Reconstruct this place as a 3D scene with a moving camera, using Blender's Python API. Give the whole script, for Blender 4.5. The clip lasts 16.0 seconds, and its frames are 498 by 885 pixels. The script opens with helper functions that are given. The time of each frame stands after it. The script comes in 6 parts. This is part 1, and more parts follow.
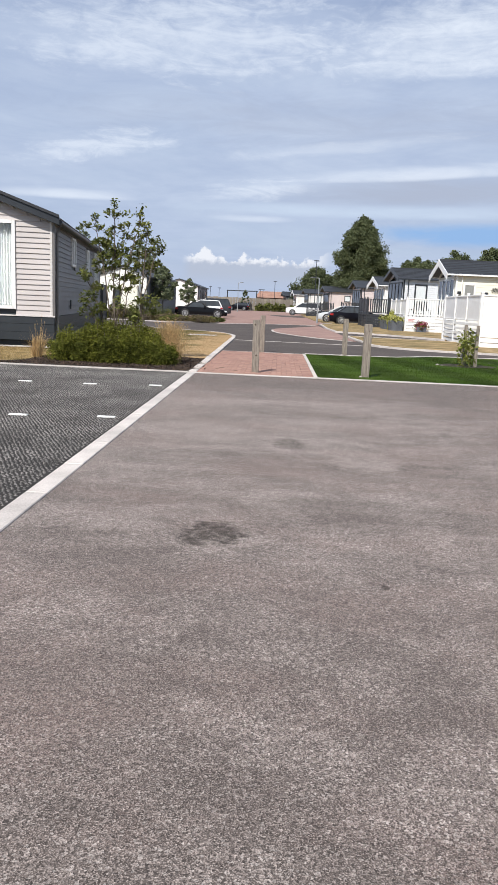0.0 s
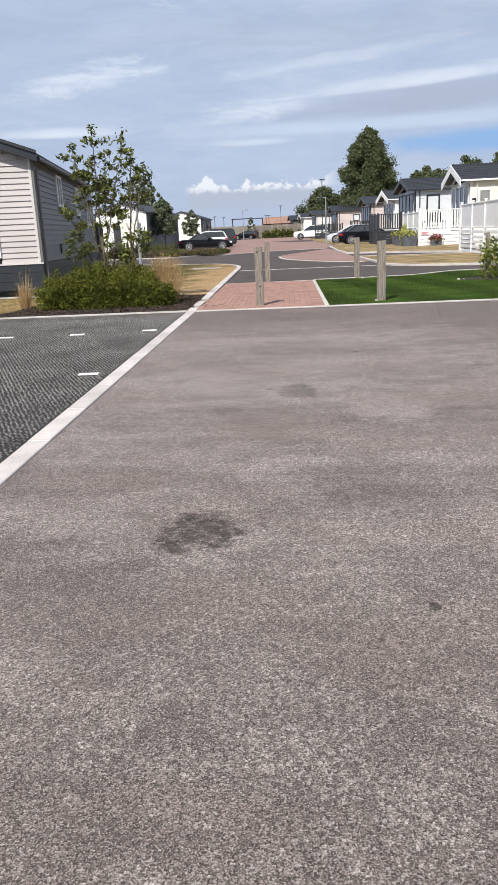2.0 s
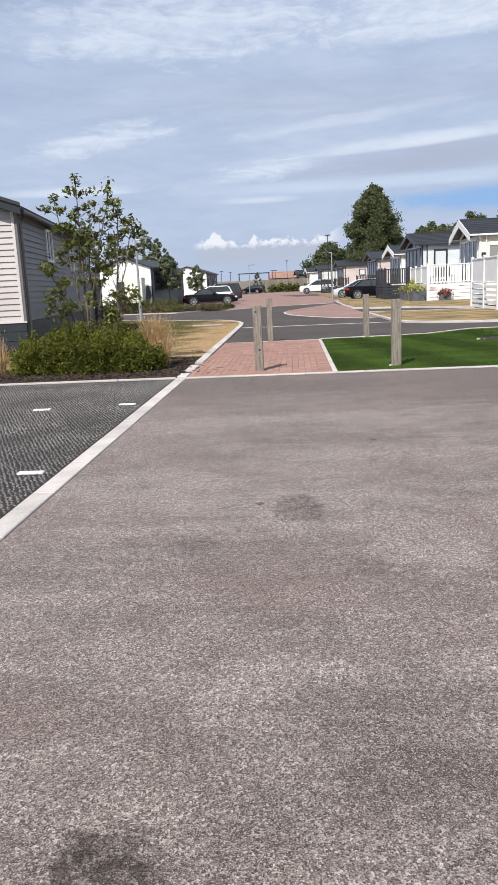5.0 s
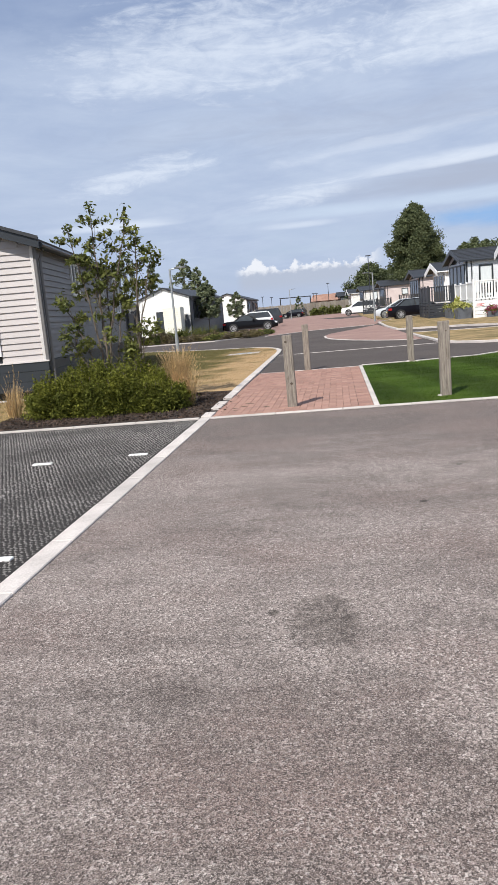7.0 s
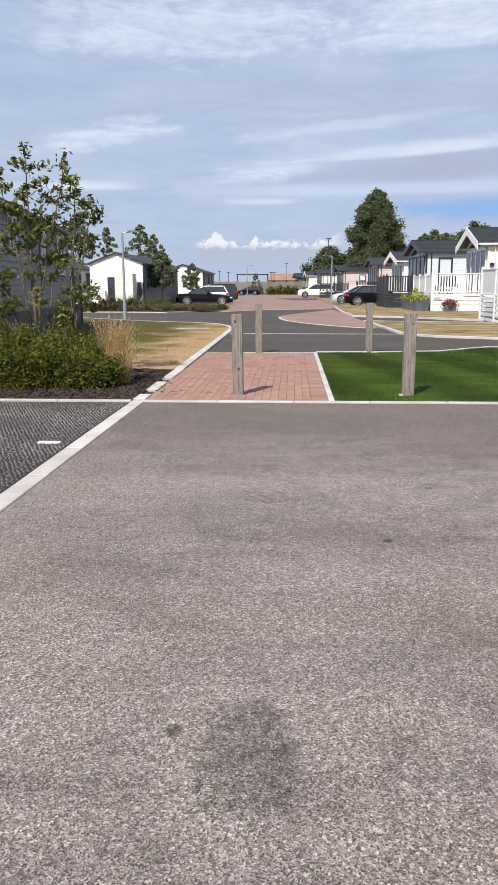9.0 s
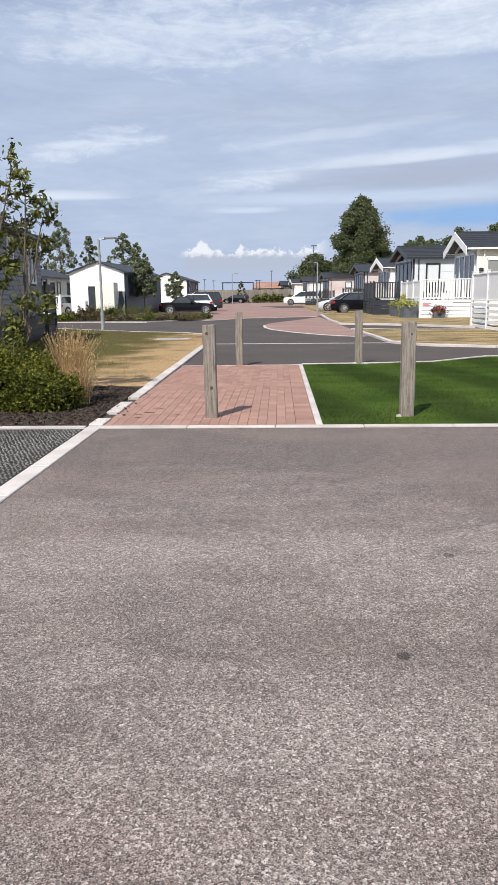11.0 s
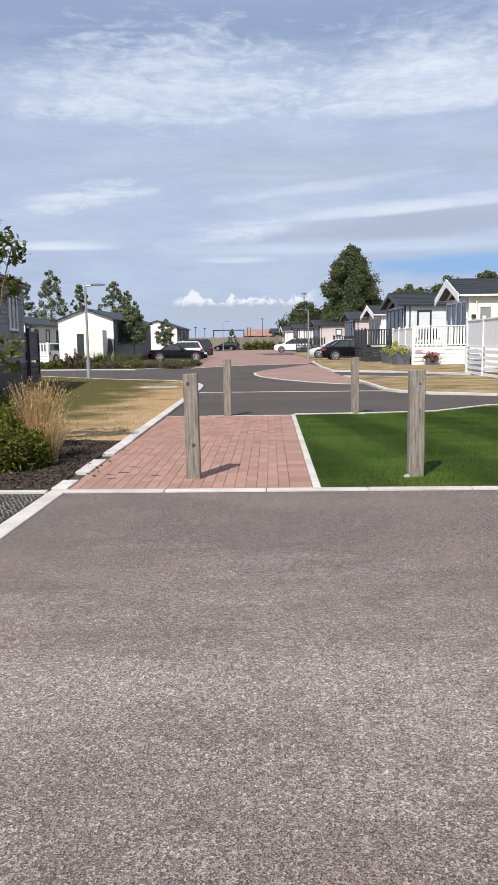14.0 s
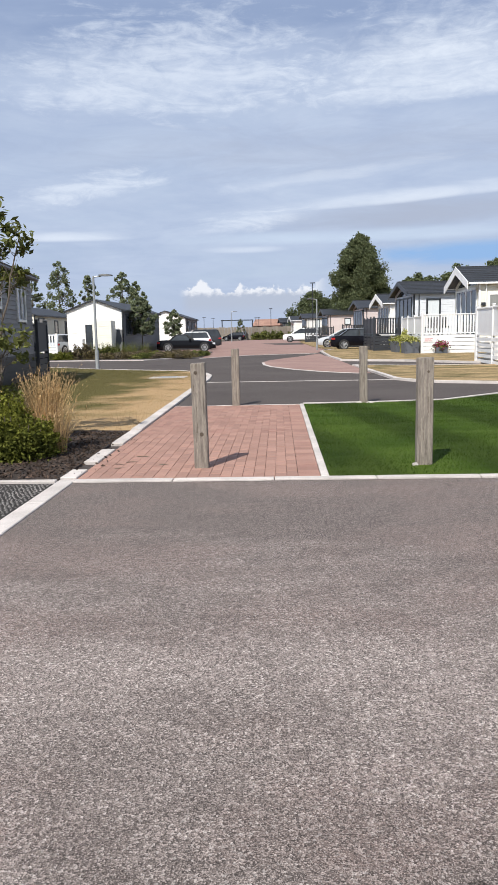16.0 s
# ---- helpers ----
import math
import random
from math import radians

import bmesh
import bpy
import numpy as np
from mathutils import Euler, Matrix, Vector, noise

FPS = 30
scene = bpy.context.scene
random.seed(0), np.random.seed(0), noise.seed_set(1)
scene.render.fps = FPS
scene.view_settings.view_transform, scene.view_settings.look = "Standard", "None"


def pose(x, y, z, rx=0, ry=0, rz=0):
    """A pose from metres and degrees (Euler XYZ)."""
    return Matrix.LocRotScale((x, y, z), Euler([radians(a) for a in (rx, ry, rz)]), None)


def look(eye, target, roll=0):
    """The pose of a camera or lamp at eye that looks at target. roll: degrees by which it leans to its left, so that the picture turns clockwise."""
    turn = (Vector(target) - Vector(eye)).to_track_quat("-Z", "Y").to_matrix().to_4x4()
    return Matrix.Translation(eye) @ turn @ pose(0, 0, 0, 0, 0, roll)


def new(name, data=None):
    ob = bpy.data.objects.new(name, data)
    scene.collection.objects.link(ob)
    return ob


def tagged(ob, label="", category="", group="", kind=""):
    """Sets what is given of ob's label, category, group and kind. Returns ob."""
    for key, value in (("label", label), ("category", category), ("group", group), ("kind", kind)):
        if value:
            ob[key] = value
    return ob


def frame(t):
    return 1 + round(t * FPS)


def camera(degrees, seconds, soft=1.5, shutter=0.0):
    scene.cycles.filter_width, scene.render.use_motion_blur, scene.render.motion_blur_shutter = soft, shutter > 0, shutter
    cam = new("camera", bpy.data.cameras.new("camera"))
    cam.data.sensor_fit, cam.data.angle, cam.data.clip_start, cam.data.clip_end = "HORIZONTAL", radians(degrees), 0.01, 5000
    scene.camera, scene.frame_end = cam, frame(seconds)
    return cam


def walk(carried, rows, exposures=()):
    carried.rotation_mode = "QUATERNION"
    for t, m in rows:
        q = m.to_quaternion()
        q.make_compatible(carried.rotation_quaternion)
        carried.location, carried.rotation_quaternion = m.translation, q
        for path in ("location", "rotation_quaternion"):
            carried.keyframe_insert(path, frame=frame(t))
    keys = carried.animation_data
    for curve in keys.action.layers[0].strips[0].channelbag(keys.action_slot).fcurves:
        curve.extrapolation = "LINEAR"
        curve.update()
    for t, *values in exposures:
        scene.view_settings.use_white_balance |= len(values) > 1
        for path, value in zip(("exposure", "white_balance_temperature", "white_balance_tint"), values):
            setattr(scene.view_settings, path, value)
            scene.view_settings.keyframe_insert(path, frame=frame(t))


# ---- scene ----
cam = camera(37.2, 16.0)
PATH = [
    (0, (-0.78, -0.058, 1.316), (-0.843, 1.907, 0.948), 2.5),
    (0.5, (-0.723, 0.22, 1.28), (-0.789, 2.161, 0.799), -3.9),
    (1, (-0.72, 0.492, 1.288), (-0.918, 2.419, 0.79), -3.4),
    (1.5, (-0.713, 0.749, 1.273), (-0.706, 2.666, 0.702), -0.7),
    (2, (-0.675, 1.014, 1.271), (-0.794, 2.934, 0.725), -2.6),
    (2.5, (-0.699, 1.297, 1.291), (-0.701, 3.24, 0.815), 1.2),
    (3, (-0.642, 1.542, 1.278), (-0.686, 3.495, 0.851), -2.7),
    (3.5, (-0.638, 1.82, 1.298), (-0.753, 3.773, 0.883), -1.7),
    (4, (-0.651, 2.121, 1.314), (-0.63, 4.082, 0.919), -0.1),
    (4.5, (-0.609, 2.435, 1.305), (-0.713, 4.391, 0.9), -3.4),
    (4.7, (-0.616, 2.545, 1.309), (-0.751, 4.498, 0.897), -2.6),
    (6.8, (-0.492, 3.764, 1.351), (-0.658, 5.724, 0.991), -5.0),
    (7, (-0.482, 3.912, 1.353), (-0.739, 5.866, 1.013), -5.1),
    (7.5, (-0.475, 4.191, 1.347), (-0.636, 6.155, 1.001), -1.7),
    (8, (-0.414, 4.48, 1.332), (-0.533, 6.448, 0.995), -4.9),
    (8.5, (-0.473, 4.789, 1.332), (-0.629, 6.742, 0.932), -1.7),
    (8.7, (-0.51, 4.892, 1.343), (-0.622, 6.845, 0.93), 0.0),
    (10.8, (-0.425, 6.217, 1.332), (-0.571, 8.181, 0.981), -2.7),
    (11, (-0.439, 6.335, 1.323), (-0.521, 8.295, 0.934), -0.7),
    (11.5, (-0.435, 6.572, 1.305), (-0.504, 8.512, 0.824), -1.6),
    (12, (-0.415, 6.801, 1.303), (-0.609, 8.727, 0.799), -4.2),
    (12.5, (-0.447, 7.07, 1.296), (-0.519, 8.997, 0.764), -1.6),
    (13, (-0.436, 7.278, 1.311), (-0.666, 9.217, 0.88), -3.2),
    (13.5, (-0.417, 7.309, 1.313), (-0.443, 9.286, 1.006), -2.3),
    (14, (-0.439, 7.341, 1.302), (-0.497, 9.322, 1.036), -0.8),
    (14.5, (-0.442, 7.327, 1.3), (-0.552, 9.305, 1.027), -0.5),
    (15, (-0.43, 7.356, 1.289), (-0.52, 9.332, 0.989), -0.7),
    (15.5, (-0.428, 7.356, 1.293), (-0.509, 9.332, 0.994), -0.9),
    (16, (-0.428, 7.337, 1.29), (-0.511, 9.314, 0.998), -1.2),
]
walk(cam, [(t, look(eye, target, roll)) for t, eye, target, roll in PATH])


# ---- world, sun ----
SUN_EL, SUN_DIR = radians(49), Vector((0.42, 0.91, 0)).normalized()   # way the light travels over the ground
sun_data = bpy.data.lights.new("sun", "SUN")
sun_data.energy, sun_data.angle, sun_data.color = 4.2, radians(0.5), (1.0, 0.95, 0.88)
sun = new("sun", sun_data)
sun.matrix_world = look((0, 0, 30), Vector((0, 0, 30)) + SUN_DIR * math.cos(SUN_EL) - Vector((0, 0, math.sin(SUN_EL))))
scene.view_settings.exposure = 0.38


def build_world():
    w = bpy.data.worlds.new("world")
    scene.world = w
    w.use_nodes = True
    nt = w.node_tree
    nt.nodes.clear()
    N, L = nt.nodes.new, nt.links.new

    def math_node(op, a, b=None, c=None, clamp=False):
        n = N("ShaderNodeMath")
        n.operation, n.use_clamp = op, clamp
        for i, v in enumerate((a, b, c)):
            if v is None:
                continue
            if isinstance(v, (int, float)):
                n.inputs[i].default_value = v
            else:
                L(v, n.inputs[i])
        return n.outputs[0]

    def ramp(v, lo, hi):
        n = N("ShaderNodeMapRange")
        n.interpolation_type = "SMOOTHSTEP"
        L(v, n.inputs[0])
        n.inputs[1].default_value, n.inputs[2].default_value = lo, hi
        return n.outputs[0]

    def noise_at(vec, scale, detail, rough, dist=0.0):
        n = N("ShaderNodeTexNoise")
        L(vec, n.inputs["Vector"])
        n.inputs["Scale"].default_value, n.inputs["Detail"].default_value = scale, detail
        n.inputs["Roughness"].default_value, n.inputs["Distortion"].default_value = rough, dist
        return n.outputs[0]

    def mix(f, a, b):
        n = N("ShaderNodeMix")
        n.data_type = "RGBA"
        for i, v in ((0, f), (6, a), (7, b)):
            if isinstance(v, tuple):
                n.inputs[i].default_value = v
            else:
                L(v, n.inputs[i])
        return n.outputs[2]

    sky = N("ShaderNodeTexSky")
    sky.sky_type, sky.sun_disc = "NISHITA", False
    sky.sun_elevation = SUN_EL
    sky.sun_rotation = math.atan2(-SUN_DIR.x, -SUN_DIR.y)
    sky.air_density, sky.dust_density, sky.ozone_density = 1.0, 0.6, 1.2
    tc = N("ShaderNodeTexCoord")
    sep = N("ShaderNodeSeparateXYZ")
    L(tc.outputs["Generated"], sep.inputs[0])
    x, y, z = sep.outputs
    zz = math_node("ADD", math_node("MAXIMUM", z, 0.0), 0.055)
    u, v = math_node("DIVIDE", x, zz), math_node("DIVIDE", y, zz)
    comb = N("ShaderNodeCombineXYZ")
    L(math_node("MULTIPLY", u, 0.75), comb.inputs[0])
    L(math_node("ADD", math_node("MULTIPLY", v, 1.0), math_node("MULTIPLY", u, 0.22)), comb.inputs[1])
    plane = comb.outputs[0]
    big = noise_at(plane, 0.30, 5, 0.5, 0.35)
    wisps = noise_at(plane, 0.80, 9, 0.60, 0.5)
    veil = math_node("ADD", math_node("MULTIPLY", big, 0.62), math_node("MULTIPLY", wisps, 0.42))
    thin = ramp(veil, 0.40, 0.56)
    fleece = noise_at(plane, 2.6, 10, 0.68, 0.5)
    thick = ramp(math_node("ADD", veil, math_node("MULTIPLY_ADD", fleece, 0.30, -0.15)), 0.50, 0.64)
    base = mix(math_node("MULTIPLY_ADD", thin, 0.62, 0.22), sky.outputs[0], (4.45, 5.2, 6.75, 1))
    base = mix(math_node("MULTIPLY", thick, 0.85), base, (7.2, 8.0, 9.1, 1))
    # the low sky: an even lavender veil, long streaks and lens-shaped layers, in degrees of azimuth and height
    az = math_node("MULTIPLY", math_node("ARCTAN2", x, y), 57.2958)
    el = math_node("MULTIPLY", math_node("ARCSINE", z), 57.2958)

    def streaks(sx, sy, detail, rough, dist=0.0):
        c = N("ShaderNodeCombineXYZ")
        L(math_node("MULTIPLY", az, sx), c.inputs[0])
        L(math_node("MULTIPLY", el, sy), c.inputs[1])
        return math_node("SUBTRACT", noise_at(c.outputs[0], 1.0, detail, rough, dist), 0.5)

    broad, ragged, woolly = streaks(0.07, 0.30, 5, 0.6, 0.5), streaks(0.16, 0.80, 9, 0.66, 1.0), streaks(0.55, 1.3, 9, 0.64, 0.6)
    low = math_node("SUBTRACT", 1.0, ramp(el, 21.0, 29.0))
    veil_low = mix(math_node("ADD", math_node("ADD", math_node("MULTIPLY", broad, 2.6), math_node("MULTIPLY", ragged, 1.1)), 0.42, clamp=True), (3.80, 4.62, 6.35, 1), (4.85, 5.65, 7.15, 1))
    base = mix(math_node("MULTIPLY", low, 0.86), base, veil_low)
    dusk = math_node("MULTIPLY", ramp(math_node("MULTIPLY_ADD", broad, 9.0, el), 16.8, 22.5), low)
    base = mix(dusk, base, (2.55, 3.35, 5.15, 1))

    def layer(under, cx, cy, rx, up, down, colour, amount, slope=0.0, rag=1.0, wool=0.0):
        """One cloud: an ellipse with its own reach upwards and downwards, frayed along its edge."""
        du = math_node("SUBTRACT", az, cx)
        dv = math_node("SUBTRACT", math_node("SUBTRACT", el, cy), math_node("MULTIPLY", du, slope))
        u = math_node("MULTIPLY", du, 1.0 / rx)
        v = math_node("ADD", math_node("MULTIPLY", math_node("MAXIMUM", dv, 0.0), 1.0 / up), math_node("MULTIPLY", math_node("MINIMUM", dv, 0.0), 1.0 / down))
        d = math_node("ADD", math_node("MULTIPLY", u, u), math_node("MULTIPLY", v, v))
        d = math_node("ADD", d, math_node("ADD", math_node("MULTIPLY", ragged, rag * 2.6), math_node("MULTIPLY", woolly, wool * 2.2)))
        f = math_node("MULTIPLY", math_node("SUBTRACT", 1.0, ramp(d, -0.75, 1.35)), amount)
        return mix(f, under, colour)

    WHITE_CLOUD, GREY_CLOUD = (7.0, 7.65, 8.7, 1), (3.95, 4.5, 5.75, 1)
    base = layer(base, 13.0, 16.6, 11.0, 5.5, 0.9, WHITE_CLOUD, 0.95, 0.03, 0.8, 0.8)
    base = layer(base, -7.0, 17.2, 12.0, 5.0, 2.2, WHITE_CLOUD, 0.66, 0.02, 1.6, 1.3)
    base = layer(base, 4.0, 12.8, 22.0, 2.0, 1.6, GREY_CLOUD, 0.5, 0.0, 1.6)
    base = layer(base, -13.0, 10.6, 6.0, 1.1, 0.8, WHITE_CLOUD, 0.70, 0.2, 1.8, 1.4)
    base = layer(base, 4.0, 11.2, 9.0, 0.5, 0.4, WHITE_CLOUD, 0.40, 0.1, 2.0, 0.6)
    base = layer(base, 11.0, 8.3, 13.0, 1.3, 1.0, GREY_CLOUD, 1.4, 0.03, 0.5)
    base = layer(base, 11.0, 9.5, 14.0, 0.75, 0.28, WHITE_CLOUD, 0.85, 0.05, 0.9)
    base = layer(base, -1.8, 8.2, 4.6, 0.9, 0.7, WHITE_CLOUD, 0.80, 0.12, 1.5, 0.8)
    base = layer(base, 7.0, 6.9, 16.0, 0.6, 0.45, (5.6, 6.6, 8.0, 1), 0.9, 0.0, 0.7)
    base = layer(base, 15.0, 5.5, 9.5, 0.9, 0.9, (2.7, 4.4, 7.2, 1), 1.7, 0.0, 0.4)
    base = layer(base, -2.5, 6.2, 3.4, 0.3, 0.25, WHITE_CLOUD, 0.65, 0.0, 0.8)
    base = layer(base, -16.0, 7.1, 5.5, 0.55, 0.26, WHITE_CLOUD, 1.0, 0.02, 0.6)
    # haze over the horizon, and a bank of small cumulus with a flat grey foot
    base = mix(math_node("MULTIPLY", math_node("SUBTRACT", 1.0, ramp(el, 0.5, 4.5)), 0.75), base, (4.15, 4.9, 6.5, 1))
    heads = streaks(0.42, 0.0, 2, 0.5)
    curl = streaks(2.2, 2.6, 6, 0.6)
    top = math_node("ADD", math_node("MULTIPLY_ADD", heads, 4.2, 3.45), math_node("MULTIPLY", curl, 1.3))
    edge = ramp(math_node("SUBTRACT", top, el), -0.05, 0.22)
    puff = math_node("MULTIPLY", edge, ramp(el, 1.0, 2.4))
    zone = math_node("MULTIPLY", ramp(az, -7.6, -6.6), math_node("SUBTRACT", 1.0, ramp(az, 2.2, 4.0)))
    puff = math_node("MULTIPLY", puff, zone)
    shade = ramp(math_node("MULTIPLY_ADD", curl, 1.0, el), 2.75, 3.3)
    base = mix(math_node("MULTIPLY", puff, 0.9), base, mix(shade, (4.3, 4.8, 5.9, 1), (8.0, 8.2, 8.7, 1)))
    bg = N("ShaderNodeBackground")
    L(base, bg.inputs[0])
    bg.inputs[1].default_value = 0.087
    out = N("ShaderNodeOutputWorld")
    L(bg.outputs[0], out.inputs[0])


build_world()


# ---- materials ----
def material(name, col, col2=None, scale=4.0, fine=60.0, rough=0.8, bump=0.0, bump_scale=None, metal=0.0, spread=(0.35, 0.65),
             fine_amount=0.25, vary=0.0, island=0.0, spec=0.5, bump_dist=0.01, stretch=(1, 1, 1), fine_col=None):
    """A two-scale procedural surface: patches between col and col2, and grain on top, with relief."""
    m = bpy.data.materials.new(name)
    m.use_nodes = True
    nt = m.node_tree
    N, L = nt.nodes.new, nt.links.new
    bsdf = nt.nodes["Principled BSDF"]
    bsdf.inputs["Roughness"].default_value, bsdf.inputs["Metallic"].default_value = rough, metal
    bsdf.inputs["Specular IOR Level"].default_value = spec
    col2 = col2 or tuple(c * 0.8 for c in col)
    tc = N("ShaderNodeTexCoord")
    mp = N("ShaderNodeMapping")
    mp.inputs["Scale"].default_value = stretch
    L(tc.outputs["Object"], mp.inputs[0])
    n1, n2 = N("ShaderNodeTexNoise"), N("ShaderNodeTexNoise")
    for n, s, d in ((n1, scale, 5), (n2, fine, 4)):
        L(mp.outputs[0], n.inputs["Vector"])
        n.inputs["Scale"].default_value, n.inputs["Detail"].default_value, n.inputs["Roughness"].default_value = s, d, 0.6
    r1 = N("ShaderNodeMapRange")
    r1.inputs[1].default_value, r1.inputs[2].default_value = spread
    L(n1.outputs[0], r1.inputs[0])
    mx = N("ShaderNodeMix")
    mx.data_type = "RGBA"
    L(r1.outputs[0], mx.inputs[0])
    mx.inputs[6].default_value, mx.inputs[7].default_value = (*col, 1), (*col2, 1)
    colour = mx.outputs[2]
    r2 = N("ShaderNodeMapRange")
    r2.inputs[1].default_value, r2.inputs[2].default_value = 0.3, 0.7
    r2.inputs[3].default_value, r2.inputs[4].default_value = 1 - fine_amount, 1 + fine_amount
    L(n2.outputs[0], r2.inputs[0])
    value = r2.outputs[0]
    if vary or island:
        src = N("ShaderNodeObjectInfo").outputs["Random"] if vary else N("ShaderNodeNewGeometry").outputs["Random Per Island"]
        r3 = N("ShaderNodeMapRange")
        r3.inputs[3].default_value, r3.inputs[4].default_value = 1 - (vary or island), 1 + (vary or island)
        L(src, r3.inputs[0])
        mu = N("ShaderNodeMath")
        mu.operation = "MULTIPLY"
        L(value, mu.inputs[0])
        L(r3.outputs[0], mu.inputs[1])
        value = mu.outputs[0]
    hsv = N("ShaderNodeHueSaturation")
    L(colour, hsv.inputs["Color"])
    L(value, hsv.inputs["Value"])
    L(hsv.outputs[0], bsdf.inputs["Base Color"])
    if bump:
        b = N("ShaderNodeBump")
        b.inputs["Strength"].default_value, b.inputs["Distance"].default_value = bump, bump_dist
        nb = N("ShaderNodeTexNoise")
        nb.inputs["Scale"].default_value, nb.inputs["Detail"].default_value = bump_scale or fine, 5
        L(mp.outputs[0], nb.inputs["Vector"])
        L(nb.outputs[0], b.inputs["Height"])
        L(b.outputs[0], bsdf.inputs["Normal"])
    return m


def asphalt_material(name, dark, light, warm):
    """Worn asphalt: bitumen with pale chippings laid bare, in broad worn bands, warm dust, and two old stains."""
    m = bpy.data.materials.new(name)
    m.use_nodes = True
    nt = m.node_tree
    N, L = nt.nodes.new, nt.links.new
    bsdf = nt.nodes["Principled BSDF"]
    bsdf.inputs["Roughness"].default_value = 0.86
    bsdf.inputs["Specular IOR Level"].default_value = 0.35
    tc = N("ShaderNodeTexCoord")
    pos = tc.outputs["Object"]

    def noise_n(scale, detail=4, rough=0.6, stretch=None):
        src = pos
        if stretch:
            mp = N("ShaderNodeMapping")
            mp.inputs["Scale"].default_value = stretch
            L(pos, mp.inputs[0])
            src = mp.outputs[0]
        n = N("ShaderNodeTexNoise")
        L(src, n.inputs["Vector"])
        n.inputs["Scale"].default_value, n.inputs["Detail"].default_value, n.inputs["Roughness"].default_value = scale, detail, rough
        return n.outputs[0]

    def rng(v, a, b, c=0.0, d=1.0):
        n = N("ShaderNodeMapRange")
        L(v, n.inputs[0])
        for i, q in enumerate((a, b, c, d)):
            n.inputs[i + 1].default_value = q
        return n.outputs[0]

    def mixc(f, a, b):
        n = N("ShaderNodeMix")
        n.data_type = "RGBA"
        for i, q in ((0, f), (6, a), (7, b)):
            if isinstance(q, tuple):
                n.inputs[i].default_value = (*q, 1) if len(q) == 3 else q
            elif isinstance(q, float):
                n.inputs[i].default_value = q
            else:
                L(q, n.inputs[i])
        return n.outputs[2]

    def mul(a, b):
        n = N("ShaderNodeMath")
        n.operation = "MULTIPLY"
        for i, q in enumerate((a, b)):
            if isinstance(q, float):
                n.inputs[i].default_value = q
            else:
                L(q, n.inputs[i])
        return n.outputs[0]

    def plus(a, b):
        n = N("ShaderNodeMath")
        n.operation = "ADD"
        for i, q in enumerate((a, b)):
            if isinstance(q, float):
                n.inputs[i].default_value = q
            else:
                L(q, n.inputs[i])
        return n.outputs[0]

    def clamped(v):
        return rng(v, 0.0, 1.0)

    def spot(cx, cy, rx, ry, rag):
        """1 inside a ragged ellipse on the ground, 0 outside."""
        terms = []
        for o, c, r in ((0, cx, rx), (1, cy, ry)):
            k = mul(plus(sep.outputs[o], -c), 1.0 / r)
            terms.append(mul(k, k))
        return rng(plus(plus(*terms), rng(noise_n(7.0, 8, 0.8), 0.35, 0.65, -rag, rag)), 1.15, 0.55)

    chips = N("ShaderNodeTexVoronoi")
    L(pos, chips.inputs["Vector"])
    chips.inputs["Scale"].default_value = 140.0
    chip_tone = N("ShaderNodeSeparateColor")
    L(chips.outputs["Color"], chip_tone.inputs[0])
    sep = N("ShaderNodeSeparateXYZ")
    L(pos, sep.inputs[0])
    # traffic wears the middle of the lane more than the margin along the paving, and the far half more than the near one
    blotch = rng(noise_n(3.6, 7, 0.68, (0.5, 1.1, 1)), 0.34, 0.66, -0.30, 0.30)
    wear = mul(rng(noise_n(0.62, 6, 0.62, (0.6, 1.5, 1)), 0.345, 0.62), mul(rng(sep.outputs[1], 13.4, 10.2, 0.05, 1.0), rng(noise_n(3.4, 5, 0.65), 0.36, 0.60, 0.45, 1.15)))
    wear = plus(plus(wear, mul(blotch, rng(sep.outputs[1], 13.6, 12.0, 0.35, 1.0))), rng(sep.outputs[1], 1.5, 9.5, -0.28, 0.34))
    wear = plus(wear, rng(sep.outputs[1], 9.6, 13.2, 0.0, -0.75))
    wear = plus(wear, mul(rng(sep.outputs[0], -0.4, 1.8, 0.0, -0.48), rng(sep.outputs[1], 5.0, 8.0)))
    pale = mul(spot(0.03, 6.3, 0.30, 0.42, 0.8), 0.8)
    wear = clamped(plus(wear, pale))
    bare = rng(chip_tone.outputs[0], 0.42, 0.95)
    gritty = rng(noise_n(26.0, 5, 0.8), 0.44, 0.66)
    base = mixc(wear, dark, tuple(0.55 * a + 0.45 * b for a, b in zip(dark, light)))
    dust = rng(noise_n(0.9, 5, 0.6, (0.8, 1.3, 1)), 0.46, 0.64, 0.0, 0.85)
    base = mixc(dust, base, warm)
    base = mixc(mul(bare, rng(wear, 0.0, 1.0, 0.36, 0.95)), base, light)
    base = mixc(mul(rng(chip_tone.outputs[2], 0.55, 0.82), 0.72), base, tuple(c * 0.32 for c in dark))
    base = mixc(mul(rng(chip_tone.outputs[1], 0.89, 0.93), rng(wear, 0.0, 1.0, 0.25, 0.68)), base, (0.72, 0.65, 0.60))
    speck = noise_n(210.0, 2, 0.6)
    base = mixc(mul(rng(speck, 0.49, 0.36), 0.7), base, tuple(c * 0.3 for c in dark))
    base = mixc(mul(rng(speck, 0.53, 0.68), 0.6), base, tuple(c * 1.25 for c in light))
    base = mixc(mul(gritty, 0.4), base, tuple(c * 0.45 for c in dark))
